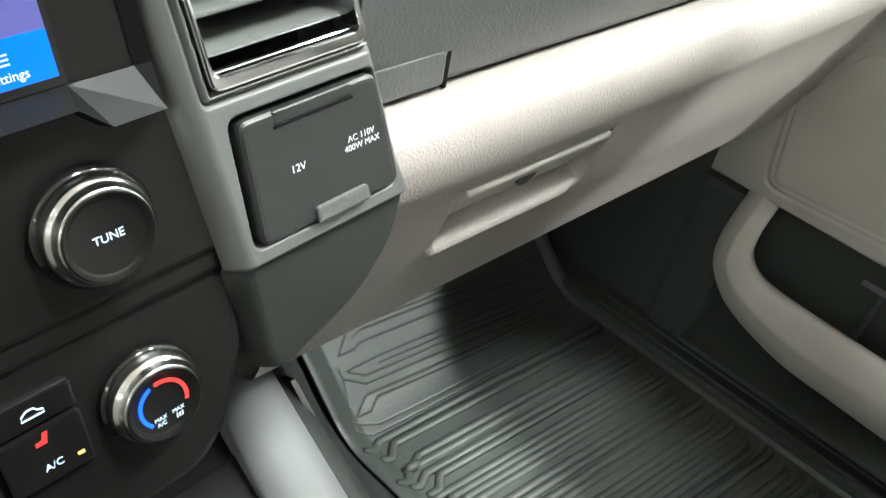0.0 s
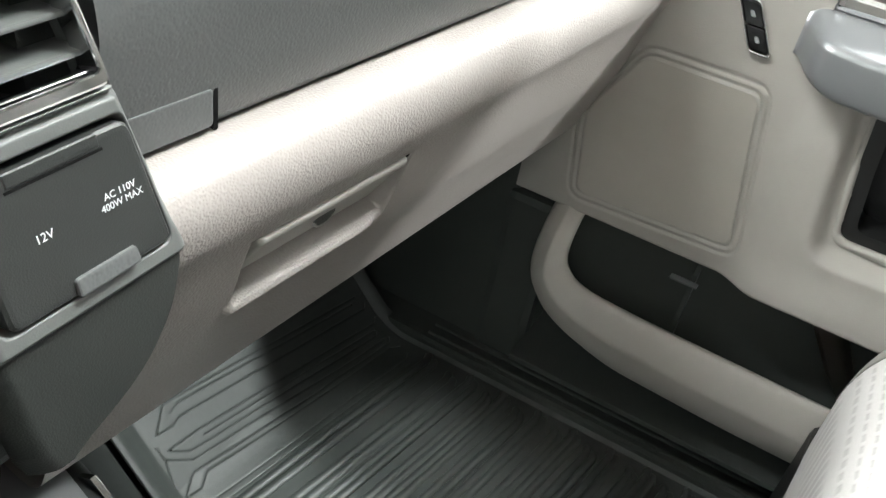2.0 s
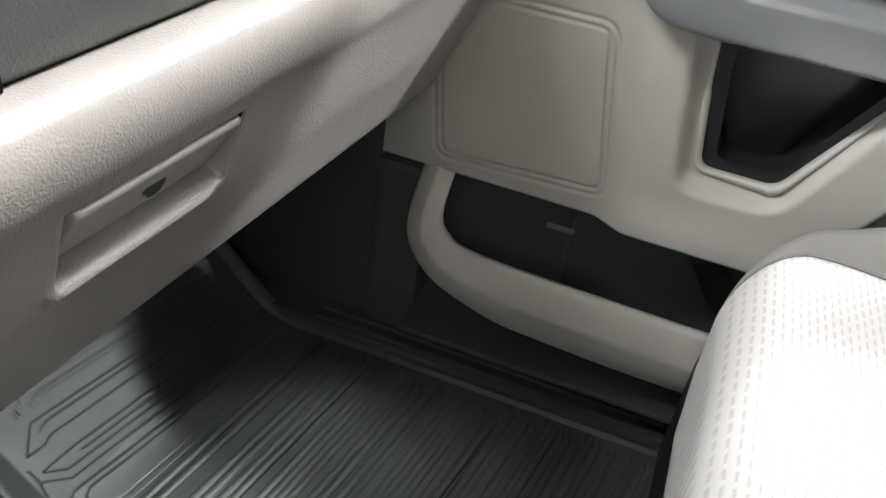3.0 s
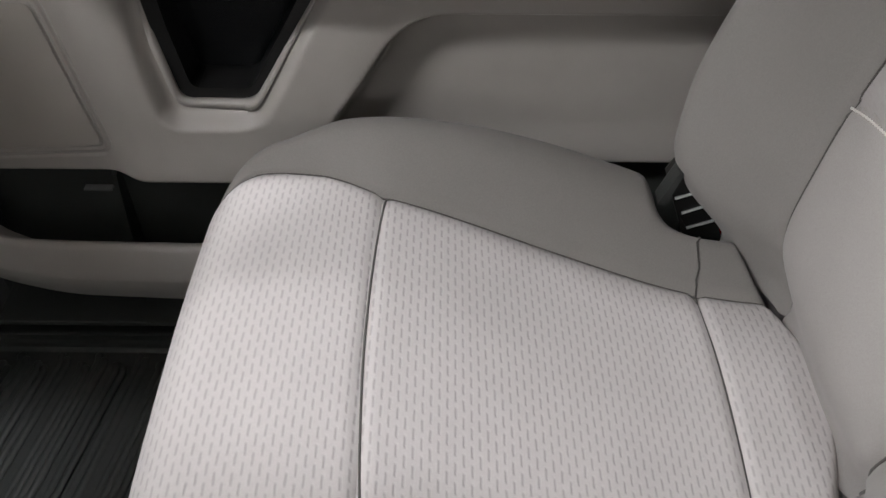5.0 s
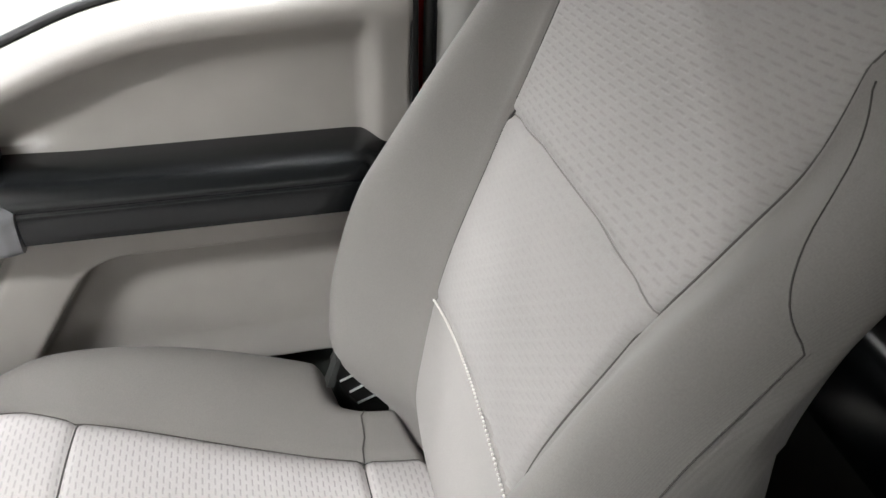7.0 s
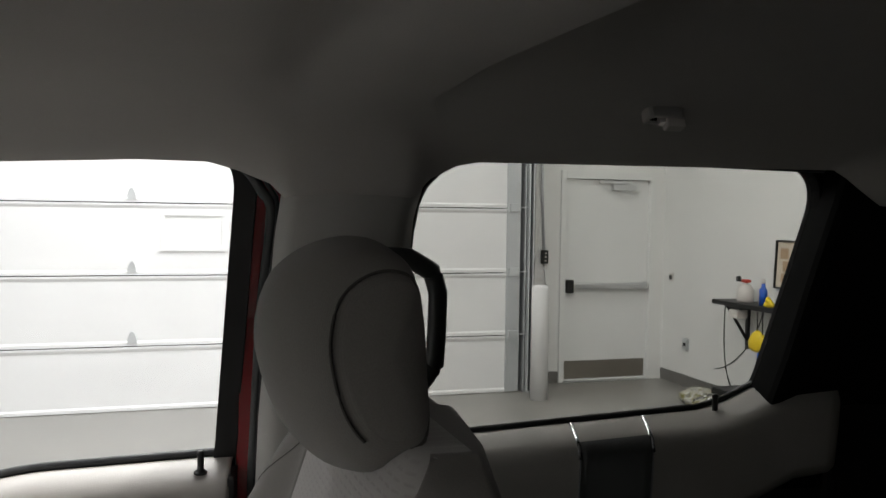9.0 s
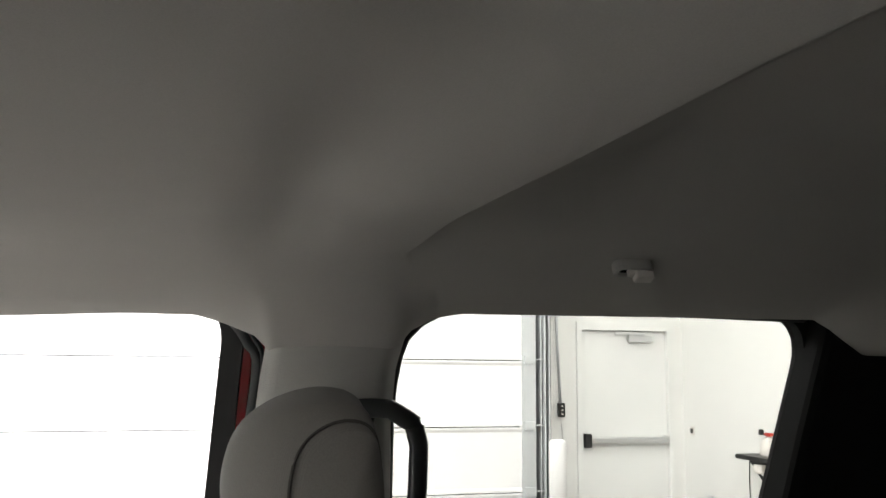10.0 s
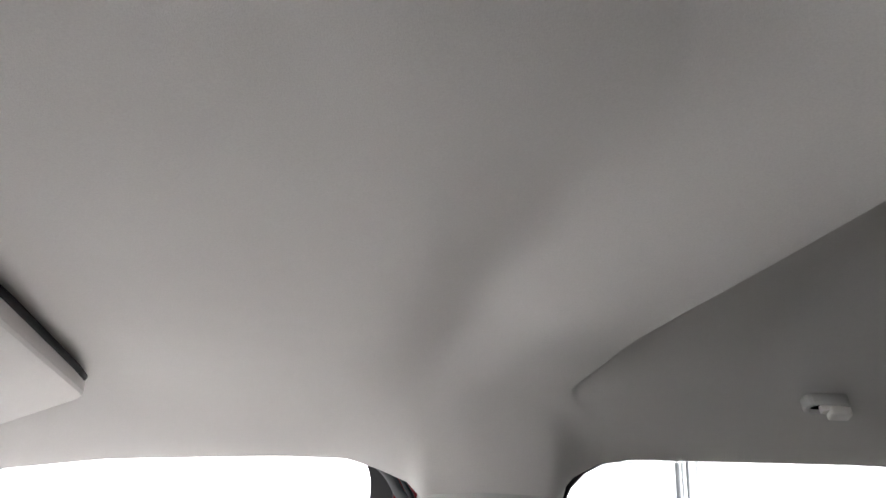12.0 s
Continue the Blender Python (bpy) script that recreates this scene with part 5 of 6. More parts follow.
nz_z = np.sqrt(1 - nz_y ** 2)
sheet("mat", np.stack([xm, yy + nz_y * hgt, zz + nz_z * hgt - 0.003], -1), MATRUBBER, fm, thick=0.004)
settle(part("toe_board", prism([(0.12, -0.04), (0.12, -0.012), (0.205, 0.0), (0.30, 0.10), (0.47, 0.26), (0.47, -0.04)], lambda u, v, n: Vector((n, u, v)), 0.30, 0.78), FOOTWELL), "structure", "dark grey toe board under the dash")

# ---- front passenger door ----
fd = thing("front_door", (0.82, -0.45, 0), "warm grey front door trim with black armrest and silver pull handle", "car door")
YD = spread((-0.965, 46), (-0.60, 80), (-0.25, 50), (-0.185, 30), (-0.07, 44), (0.0, 12), 0.036)
ZD = spread((0.284, 140), (0.56, 12), 0.615)
yd, zd = np.meshgrid(YD, ZD, indexing="ij")
RECESS = round_poly([(-0.574, 0.487), (-0.488, 0.362), (-0.458, 0.312), (-0.458, 0.20), (-1.10, 0.20), (-1.10, 0.489)], 0.045, 6)
CUP = round_poly([(-0.301, 0.535), (-0.308, 0.465), (-0.322, 0.379), (-0.404, 0.379), (-0.500, 0.535)], 0.014, 5)
CUPSOFT = round_poly([(-0.268, 0.56), (-0.300, 0.352), (-0.413, 0.354), (-0.53, 0.56)], 0.03, 6)
SPK = round_poly([(-0.030, 0.306), (-0.012, 0.42), (-0.062, 0.508), (-0.201, 0.509), (-0.237, 0.316)], 0.020, 6)
xb = 0.782 + 0.020 * smooth01(zd, 0.30, 0.60) + 0.03 * smooth01(yd, 0.03, 0.085) ** 2
xb -= 0.012 * smooth01(-yd, 0.225, 0.275) * (1 - smooth01(-yd, 0.50, 0.60)) * (1 - smooth01(zd, 0.53, 0.56))
xb -= 0.010 * (1 - smooth01(zd, 0.290, 0.345)) * smooth01(-yd, 0.22, 0.27)
rec = inside(yd, zd, RECESS)
xb += 0.032 * (1 - smooth01(rec, -0.009, 0.001))
xb += 0.020 * (1 - smooth01(inside(yd, zd, CUPSOFT), -0.020, 0.0))
spk = inside(yd, zd, SPK)
xb += 0.0022 * (1 - smooth01(np.abs(spk), 0.0006, 0.0032)) + 0.0020 * (1 - smooth01(np.abs(spk + 0.0085), 0.0006, 0.0030))
xb += 0.018 * (1 - smooth01(zd, 0.284, 0.291))
cupd = inside(yd, zd, CUP)
cupc = (cupd[:-1, :-1] + cupd[1:, 1:]) / 2
sheet("middle_trim", np.stack([xb, yd, zd], -1), BEIGE, fd, mask=(cupc > 0.0) & ~((yd[:-1, :-1] < -0.225) & (zd[1:, 1:] > 0.545)))
# pull cup lining, with a narrow flange that carries the trim to the lip
cup_c = Vector((-0.385, 0.457))
cup_x = lambda u, v: float(xb[int(np.argmin(np.abs(YD - u))), int(np.argmin(np.abs(ZD - v)))])
cup_out = [tuple(Vector(q) + (Vector(q) - cup_c).normalized() * 0.006) for q in CUP]
part("cup_flange", frame_prism(cup_out, [tuple(Vector(q) - (Vector(q) - cup_c).normalized() * 0.0015) for q in CUP], lambda u, v, n: Vector((cup_x(*(Vector((u, v)) + (Vector((u, v)) - cup_c).normalized() * 0.004)) - 0.0008 + n, u, v)), 0.012, 0.0), BEIGE, fd, smooth=True)
part("pull_cup", frame_prism(CUP, [(a * 0.8 + 0.2 * -0.39, b * 0.85 + 0.15 * 0.47) for a, b in CUP], lambda u, v, n: Vector((0.80 + n, u, v)), 0.0005, 0.055), BLACK, fd, "black pull cup lining")
part("cup_back", prism(CUP, lambda u, v, n: Vector((0.845 + n, u, v)), 0.0, 0.004), BLACK_PAD, fd)
# speaker grille
GR = [p for p in round_poly([(-0.040, 0.318), (-0.024, 0.42), (-0.068, 0.496), (-0.192, 0.497), (-0.2255, 0.328)], 0.014, 5)]
k = Mat("speaker_grille_skin", (0.37, 0.345, 0.31), 0.5)
v = k.node("ShaderNodeTexVoronoi")
v.inputs["Scale"].default_value = 420
v.inputs["Randomness"].default_value = 0.15
k.link(k.coords(), v.inputs["Vector"])
k.tint(k.ramp(v.outputs["Distance"], 0.0, 0.28, 0.12, 0.0), (0.16, 0.15, 0.135))
k.bump(v.outputs["Distance"], 0.22, 0.0008)
k.vary(k.noise(12), 0.05)
GRILLE = k.m
gy, gz = np.meshgrid(np.linspace(-0.230, -0.02, 160), np.linspace(0.314, 0.501, 120), indexing="ij")
gx = 0.782 + 0.020 * smooth01(gz, 0.30, 0.60) + 0.03 * smooth01(gy, 0.03, 0.085) ** 2 - 0.0016
gd_ = inside(gy, gz, GR)
sheet("speaker_grille", np.stack([gx, gy, gz], -1), GRILLE, fd, "fine perforated speaker grille", mask=((gd_[:-1, :-1] + gd_[1:, 1:]) / 2) < 0)
# lock switch
swp = lambda u, v, n: Vector((0.797 - n, u + 0.55 * (v - 0.56), v))
sw = part("lock_switch", frame_prism(round_poly([(-0.1765, 0.538), (-0.1525, 0.538), (-0.1525, 0.590), (-0.1765, 0.590)], 0.006, 4), round_poly([(-0.1745, 0.540), (-0.1545, 0.540), (-0.1545, 0.588), (-0.1745, 0.588)], 0.005, 4), swp, -0.004, 0.004, 0.001), CHROME, fd, "chrome rimmed lock switch")
for v0, v1 in ((0.541, 0.5635), (0.5645, 0.587)):
    part("rocker", prism(round_poly([(-0.1740, v0), (-0.1550, v0), (-0.1550, v1), (-0.1740, v1)], 0.003, 3), swp, -0.003, 0.0028, 0.001), GLOSSBLACK, sw)
    vc = (v0 + v1) / 2
    part("padlock_icon", prism([(-0.1668, vc - 0.0030), (-0.1622, vc - 0.0030), (-0.1622, vc + 0.0006), (-0.1630, vc + 0.0026), (-0.1660, vc + 0.0026), (-0.1668, vc + 0.0006)], swp, 0.0029, 0.0032), GALV, sw)
# map pocket: curved band, bin floor and back
t = np.linspace(0, 1, 110)
oy = np.interp(t, [0, 0.06, 0.12, 0.17, 0.22, 0.30, 0.45, 1], [-0.018, -0.017, -0.022, -0.042, -0.075, -0.150, -0.30, -0.965])
oz = np.interp(t, [0, 0.06, 0.12, 0.17, 0.22, 0.30, 0.45, 1], [0.302, 0.268, 0.226, 0.187, 0.160, 0.134, 0.126, 0.120])
iy = np.interp(t, [0, 0.06, 0.12, 0.17, 0.22, 0.30, 0.45, 1], [-0.056, -0.058, -0.062, -0.073, -0.096, -0.160, -0.30, -0.965])
iz = np.interp(t, [0, 0.06, 0.12, 0.17, 0.22, 0.30, 0.45, 1], [0.302, 0.281, 0.253, 0.232, 0.220, 0.216, 0.214, 0.205])
ker = np.ones(7) / 7


def soften(a):
    p = np.concatenate([np.full(3, a[0]), a, np.full(3, a[-1])])
    return np.convolve(p, ker, "valid")


oy, oz, iy, iz = soften(oy), soften(oz), soften(iy), soften(iz)
cols = []
for q, bx in ((-0.02, 0.085), (-0.04, 0.030), (-0.02, 0.014), (0.06, 0.007), (0.30, 0.003), (0.46, 0.0005), (0.52, 0.0), (0.58, 0.0015), (0.80, 0.0085), (0.93, 0.0125), (0.98, 0.016), (1.0, 0.020), (0.98, 0.026), (0.80, 0.030), (0.2, 0.032)):
    cols.append(np.stack([0.715 + bx + 0.078 * (1 - smooth01(t, -0.02, 0.14)), oy + (iy - oy) * q, oz + (iz - oz) * q], -1))
sheet("map_pocket", np.stack(cols, 1), BEIGE, fd, "warm grey map pocket rim")
part("pocket_back", rbox((0.842, -0.965, 0.0), (0.850, 0.06, 0.30), 0.002), FOOTWELL, fd, "dark grey pocket lining")
part("pocket_floor", rbox((0.728, -0.965, 0.07), (0.845, -0.03, 0.078), 0.002), FOOTWELL, fd)
part("pocket_divider", prism([(0.80, 0.08), (0.842, 0.08), (0.842, 0.25), (0.825, 0.245)], lambda u, v, n: Vector((u, -0.20 - n, v)), 0.0, 0.006), FOOTWELL, fd)
part("pocket_mark", rbox((0.790, -0.212, 0.2495), (0.800, -0.178, 0.2522), 0.001), DASH_DARK, fd, "small raised rib")
part("skin_lower", rbox((0.80, -0.965, 0.0), (0.842, 0.05, 0.07), 0.006), BLACK, fd)
# armrest pad
YA = spread((-0.935, 8), (-0.90, 30), (-0.56, 6), -0.522)
prof = smooth_line([(0.815, 0.541), (0.762, 0.540), (0.755, 0.545), (0.7535, 0.560), (0.7540, 0.5765), (0.7568, 0.5800), (0.7558, 0.5835), (0.7580, 0.5895), (0.7625, 0.5955), (0.7695, 0.6010), (0.7790, 0.6058), (0.7910, 0.6092), (0.8050, 0.6112), (0.8200, 0.6120), (0.834, 0.612), (0.842, 0.611)], 4)
Pp = np.zeros((len(YA), len(prof), 3))
for i, a in enumerate(YA):
    e = smooth01(-a, 0.885, 0.936) ** 2
    Pp[i, :, 0] = prof[:, 0] * (1 - e) + e * (prof[:, 0] * 0.35 + 0.65 * 0.826)
    Pp[i, :, 1] = a + 0.034 * smooth01(a, -0.60, -0.522) * smooth01(prof[:, 1], 0.580, 0.605)
    Pp[i, :, 2] = prof[:, 1] - e * 0.012 + 0.010 * smooth01(a, -0.60, -0.53) * smooth01(prof[:, 1], 0.57, 0.62) * 0.4
sheet("armrest_pad", Pp, BLACK_PAD, fd, "black soft armrest pad")
part("armrest_end", prism([(q[0], q[1]) for q in prof[::2]] + [(0.846, 0.541)], lambda u, v, n: Vector((0.35 * u + 0.65 * 0.826, -0.935 - n, v - 0.012)), 0.0, 0.003), BLACK_PAD, fd)
# silver pull handle
YH = spread((-0.520, 4), (-0.505, 34), (-0.250, 26), -0.205)
hp_ = smooth_line([(0.800, 0.536), (0.760, 0.532), (0.7475, 0.5345), (0.7430, 0.541), (0.7422, 0.560), (0.7425, 0.5735), (0.7432, 0.5775), (0.7455, 0.5808), (0.7500, 0.5838), (0.772, 0.5930), (0.790, 0.5975), (0.812, 0.6005)], 4)
Ph = np.zeros((len(YH), len(hp_), 3))
for i, a in enumerate(YH):
    e = smooth01(a, -0.30, -0.192)
    e2 = smooth01(a, -0.252, -0.205) ** 3
    rear = smooth01(-a, 0.505, 0.520)
    Ph[i, :, 0] = hp_[:, 0] + 0.008 * e + e2 * (0.806 - hp_[:, 0]) * 0.72 + rear * (0.775 - hp_[:, 0]) * 0.18
    Ph[i, :, 1] = a
    Ph[i, :, 2] = hp_[:, 1] + 0.002 * e + 0.016 * smooth01(a, -0.260, -0.205) * (1 - smooth01(hp_[:, 1], 0.54, 0.585))
hd = sheet("pull_handle", Ph, SILVER, fd, "satin silver pull handle")
part("handle_end", prism([(q[0], q[1]) for q in hp_[::2]], lambda u, v, n: Vector((u + (0.775 - u) * 0.19, -0.520 - n, v)), -0.004, 0.0005), SILVER, hd)
part("handle_front", prism([(q[0], q[1]) for q in hp_[::2]], lambda u, v, n: Vector((0.806 * 0.72 + u * 0.28 + 0.0085, -0.206 + n, v + 0.002 + 0.016 * (1 - float(smooth01(v, 0.54, 0.585))))), -0.004, 0.0006), SILVER, hd)
# window switch bezel above the handle
bz = part("switch_bezel", rbox((0.772, -0.505, 0.598), (0.842, -0.34, 0.652), 0.010, 3), BLACK, fd, "black switch bezel")
part("bezel_rim", tube([(0.778, -0.335, 0.600), (0.772, -0.36, 0.603), (0.770, -0.48, 0.603), (0.776, -0.500, 0.605)], 0.003, 8), CHROME, bz, "chrome rim", smooth=True)
part("window_switch", rbox((0.780, -0.46, 0.648), (0.815, -0.43, 0.662), 0.005), GLOSSBLACK, bz)
part("release_handle", rbox((0.800, -0.33, 0.60), (0.818, -0.225, 0.620), 0.006), CHROME, fd, "chrome door release")
# upper trim with sunken panel and window sill
YU = spread((-0.965, 10), (-0.90, 50), (-0.40, 24), 0.05)
zs = np.interp(-YU, [-0.05, 0.20, 0.35, 0.45, 0.53, 0.61, 0.70, 0.94, 0.965], [0.665, 0.668, 0.676, 0.694, 0.727, 0.760, 0.780, 0.795, 0.796])
zs = soften(zs)
dp = smooth01(-YU, 0.10, 0.30) * (1 - smooth01(-YU, 0.905, 0.930))
cols = []
for px, pz, w in ((0.866, 0.0, 0), (0.850, 0.0015, 0), (0.820, -0.008, 0), (0.806, -0.018, 0), (0.801, -0.030, 0), (0.803, -0.045, 0.35), (0.808, -0.060, 0.8), (0.812, -0.085, 1), (0.814, -0.11, 1)):
    cols.append(np.stack([px + 0.022 * w * dp, YU, np.maximum(zs + pz, 0.60)], -1))
for zz_ in (0.625, 0.605, 0.585, 0.56):
    cols.append(np.stack([0.814 + 0.018 * dp, YU, np.minimum(np.full(len(YU), zz_), zs - 0.03)], -1))
sheet("upper_trim", np.stack(cols, 1), BEIGE, fd, "warm grey upper trim and sill", thick=0.003)
part("trim_end", rbox((0.803, -0.972, 0.29), (0.86, -0.963, 0.785), 0.003), BLACK, fd, "black door edge")
part("belt_seal", tube([(0.868, a, b + 0.005) for a, b in zip(YU, zs)], 0.006, 8), RUBBER, fd, "black belt seal", smooth=True)
part("lock_pin", lathe([(0.0085, 0), (0.0085, 0.003), (0.0042, 0.006), (0.0042, 0.022), (0.005, 0.026), (0.003, 0.030)], lambda u, v, n: Vector((0.818 + u, -0.928 + v, 0.786 + n)), 12), BLACK, fd, "black lock pin", smooth=True)
outer = round_poly([(-0.957, 0.66), (-1.006, 1.228), (-0.50, 1.222), (0.20, 0.86), (0.20, 0.50)], 0.05, 10)
inner = round_poly([(-0.930, 0.68), (-0.977, 1.200), (-0.53, 1.186), (0.06, 0.82), (0.06, 0.54)], 0.055, 10)
part("window_frame", frame_prism(outer, inner, lean, -0.020, 0.03, 0.006), BLACK, fd, "black window frame")
pane = part("pane", prism([(-0.955, 0.75), (-0.98, 1.20), (-0.53, 1.19), (0.08, 0.83), (0.08, 0.62)], lean, 0.002, 0.006), GLASS, fd, "clear side glass")
pane.visible_shadow = False
part("outer_skin", prism([(0.10, 0.02), (-0.965, 0.02), (-0.965, 0.79), (-0.55, 0.72), (-0.40, 0.66), (0.10, 0.66)], lambda u, v, n: Vector((0.95 + n, u, v)), -0.02, 0.0, 0.008), RED, fd, "red outer skin")
part("edge_flange", prism([(0.86, 0.02), (0.95, 0.02), (0.95, 0.79), (0.86, 0.79)], lambda u, v, n: Vector((u, -0.962 - n, v)), 0.0, 0.004), RED, fd, "red door edge")

# ---- passenger seat ----
CX = 0.465
seat = thing("passenger_seat", (CX, -0.7, 0), "warm grey cloth passenger seat with dash-woven insert", "seat")
rows = [(-0.378, "f", 1.9), (-0.375, "f", 1.6)]
TH = np.linspace(math.pi / 2, 0, 14)
yf = list(-0.432 + 0.056 * np.sin(TH))
drop = list(0.085 * (1 - np.cos(TH)))
yf = [-0.383, -0.377] + yf
drop = [0.235, 0.150] + drop
yl = np.concatenate([np.array(yf), np.arange(-0.437, -0.990, -0.0045)])
dr_ = np.concatenate([np.array(drop), np.zeros(len(yl) - len(yf))])
yq = np.minimum(yl, -0.432)


def ip(y, pts):
    p = sorted(pts)
    return np.interp(y, [a for a, b in p], [b for a, b in p])


hi = ip(yq, [(-0.40, 0.388), (-0.45, 0.392), (-0.50, 0.394), (-0.557, 0.388), (-0.65, 0.364), (-0.75, 0.331), (-0.858, 0.303), (-0.93, 0.302), (-1.0, 0.31)])
hc = ip(yq, [(-0.40, 0.396), (-0.43, 0.404), (-0.46, 0.418), (-0.50, 0.429), (-0.53, 0.433), (-0.60, 0.431), (-0.69, 0.412), (-0.82, 0.364), (-0.90, 0.334), (-1.0, 0.32)])
ww = ip(yq, [(-0.40, 0.206), (-0.45, 0.200), (-0.50, 0.187), (-0.557, 0.163), (-0.70, 0.138), (-0.858, 0.113), (-0.95, 0.102), (-1.0, 0.10)])
rc = ip(yq, [(-0.40, 0.224), (-0.60, 0.226), (-0.80, 0.222), (-1.0, 0.20)])
fr = np.clip((yl + 0.432) / 0.056, 0, 1)
wide = 1 - 0.10 * fr ** 2 - 0.075 * smooth01(yl, -0.53, -0.40)
k27 = np.ones(27) / 27
hi = np.convolve(np.pad(hi, 13, mode='edge'), k27, 'valid') + 0.007
hc = np.convolve(np.pad(hc, 13, mode='edge'), k27, 'valid')
half = []
tags = []
for q in np.linspace(0, 1, 26):
    r = ww * q
    g = 0.004 * np.exp(-((1 - q) * ww / 0.005) ** 2)
    half.append((r * wide, hi + 0.010 * (1 - q * q) - g - dr_))
    tags.append(0)
for q in np.linspace(0, 1, 18)[1:]:
    r = ww + (rc - ww) * q
    half.append((r * wide, hi + (hc - hi) * np.sin(q * math.pi / 2) ** 1.15 - dr_))
    tags.append(1)
for q in np.linspace(0, 1, 12)[1:]:
    g = q * math.pi / 2
    half.append(((rc + 0.044 * math.sin(g)) * wide, hc - 0.075 * (1 - math.cos(g)) - dr_))
    tags.append(1)
for q in (0.3, 0.6, 1.0):
    half.append(((rc + 0.044 - 0.006 * q) * wide, np.maximum((hc - 0.075) * (1 - q) + 0.13 * q - dr_ * (1 - q), 0.13)))
    tags.append(1)
halfx = np.stack([a for a, b in half], 1)
halfz = np.maximum(np.stack([b for a, b in half], 1), 0.12)
Xc = np.concatenate([CX - halfx[:, :0:-1], CX + halfx], 1)
Zc = np.concatenate([halfz[:, :0:-1], halfz], 1)
Yc = np.repeat(yl[:, None], Xc.shape[1], 1)
Yc = Yc - 0.026 * smooth01(np.abs(Xc - CX), 0.15, 0.25) * smooth01(Yc, -0.52, -0.385)
Rl = np.maximum(0, CX - Xc)
Xc = Xc - 0.034 * smooth01(-Yc, 0.55, 0.86) * np.sin(math.pi * np.minimum(Rl / 0.27, 1))
tag = np.array(tags[:0:-1] + tags)
Rr = np.abs(Xc - CX)
ins = tag[None, :] == 0
for ys_, dep in ((-0.551, 0.0040), (-0.860, 0.0055)):
    bowl = 0.005 * (Rr / 0.16) ** 2 * (1 if ys_ > -0.6 else -0.4)
    Zc -= np.where(ins, dep * np.exp(-((Yc - ys_ + bowl) / 0.0048) ** 2), 0)
Zc -= 0.16 * smooth01(Rr, 0.165, 0.215) * smooth01(-Yc, 0.815, 0.885) * (Xc > CX)
Zc -= 0.035 * smooth01((-0.955 + 0.30 * np.minimum(Rr, 0.2)) + 0.002 - Yc, 0.0, 0.024)
Zc = np.maximum(Zc, 0.12)
nzw = np.array([[noise.noise(Vector((a * 9, b * 9, 1.7))) for a, b in zip(ra, rb_)] for ra, rb_ in zip(Xc[::3, ::3], Yc[::3, ::3])])
Zc += 0.0016 * np.repeat(np.repeat(nzw, 3, 0), 3, 1)[:Zc.shape[0], :Zc.shape[1]]
PS = np.stack([Xc, Yc, Zc], -1)
fx = (tag[:-1] + tag[1:]) / 2
colm = np.repeat((fx == 0)[None, :], len(yl) - 1, 0)
rowy = (yl[:-1] + yl[1:]) / 2
bo = 0.005 * ((Rr[:-1, :-1] + Rr[1:, 1:]) / 2 / 0.16) ** 2
R0 = (rowy[:, None] + bo) > -0.551
R2 = (rowy[:, None] - 0.4 * bo) < -0.860
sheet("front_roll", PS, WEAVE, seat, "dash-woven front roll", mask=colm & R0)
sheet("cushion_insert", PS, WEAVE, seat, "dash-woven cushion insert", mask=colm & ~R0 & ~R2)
sheet("rear_strip", PS, WEAVE, seat, mask=colm & R2)
mid = Xc.shape[1] // 2
lft = np.arange(Xc.shape[1] - 1)[None, :] < mid
sheet("cushion_bolster", PS, CLOTH, seat, mask=~colm & lft)
sheet("cushion_bolster", PS, CLOTH, seat, mask=~colm & ~lft)


def cord(name, pts, r, mat, parent, label=""):
    return part(name, tube(pts, r, 6), mat, parent, label, smooth=True)


k26 = 25
for sgn in (-1, 1):
    c = mid + sgn * k26
    cord("seam", [(Xc[i, c], Yc[i, c], Zc[i, c] + 0.0004) for i in range(2, len(yl) - 3, 2)], 0.0011, SEAMCORD, seat)
for ys_, sg in ((-0.551, 1), (-0.860, -0.4)):
    pts = []
    for j in range(mid - k26, mid + k26 + 1):
        yy_ = ys_ - sg * 0.005 * (abs(Xc[30, j] - CX) / 0.16) ** 2
        i = int(np.argmin(np.abs(yl - yy_)))
        pts.append((Xc[i, j], yy_, Zc[i, j] + 0.0004))
    cord("seam", pts, 0.0011, SEAMCORD, seat)
# pleat on the outer bolster and its lower shield
pl = []
for q in np.linspace(0, 1, 12):
    xq = CX + 0.113 + 0.075 * q
    i = int(np.argmin(np.abs(yl + 0.860 + 0.010 * q)))
    j = int(np.argmin(np.abs(Xc[i] - xq)))
    pl.append((Xc[i, j], yl[i], Zc[i, j] + 0.001))
cord("bolster_pleat", pl, 0.0009, SEAMCORD, seat)
part("base_shield", rbox((CX - 0.262, -0.95, 0.02), (CX + 0.262, -0.386, 0.205), 0.02, 3), BLACK, seat, "black plastic seat base")

# backrest
def bz_(z, pts):
    return np.interp(z, [a for a, b in pts], [b for a, b in pts])


zl = np.concatenate([np.arange(0.30, 0.900, 0.0055), 0.90 + 0.050 * np.sin(np.linspace(0, math.pi / 2, 14))])
cap = np.concatenate([np.zeros(len(np.arange(0.30, 0.900, 0.0055))), np.linspace(0, math.pi / 2, 14)])
insy = -0.951 - 0.30 * (zl - 0.497) + 0.014 * np.exp(-((zl - 0.56) / 0.13) ** 2) - 0.050 * np.exp(-((zl - 0.31) / 0.055) ** 2)
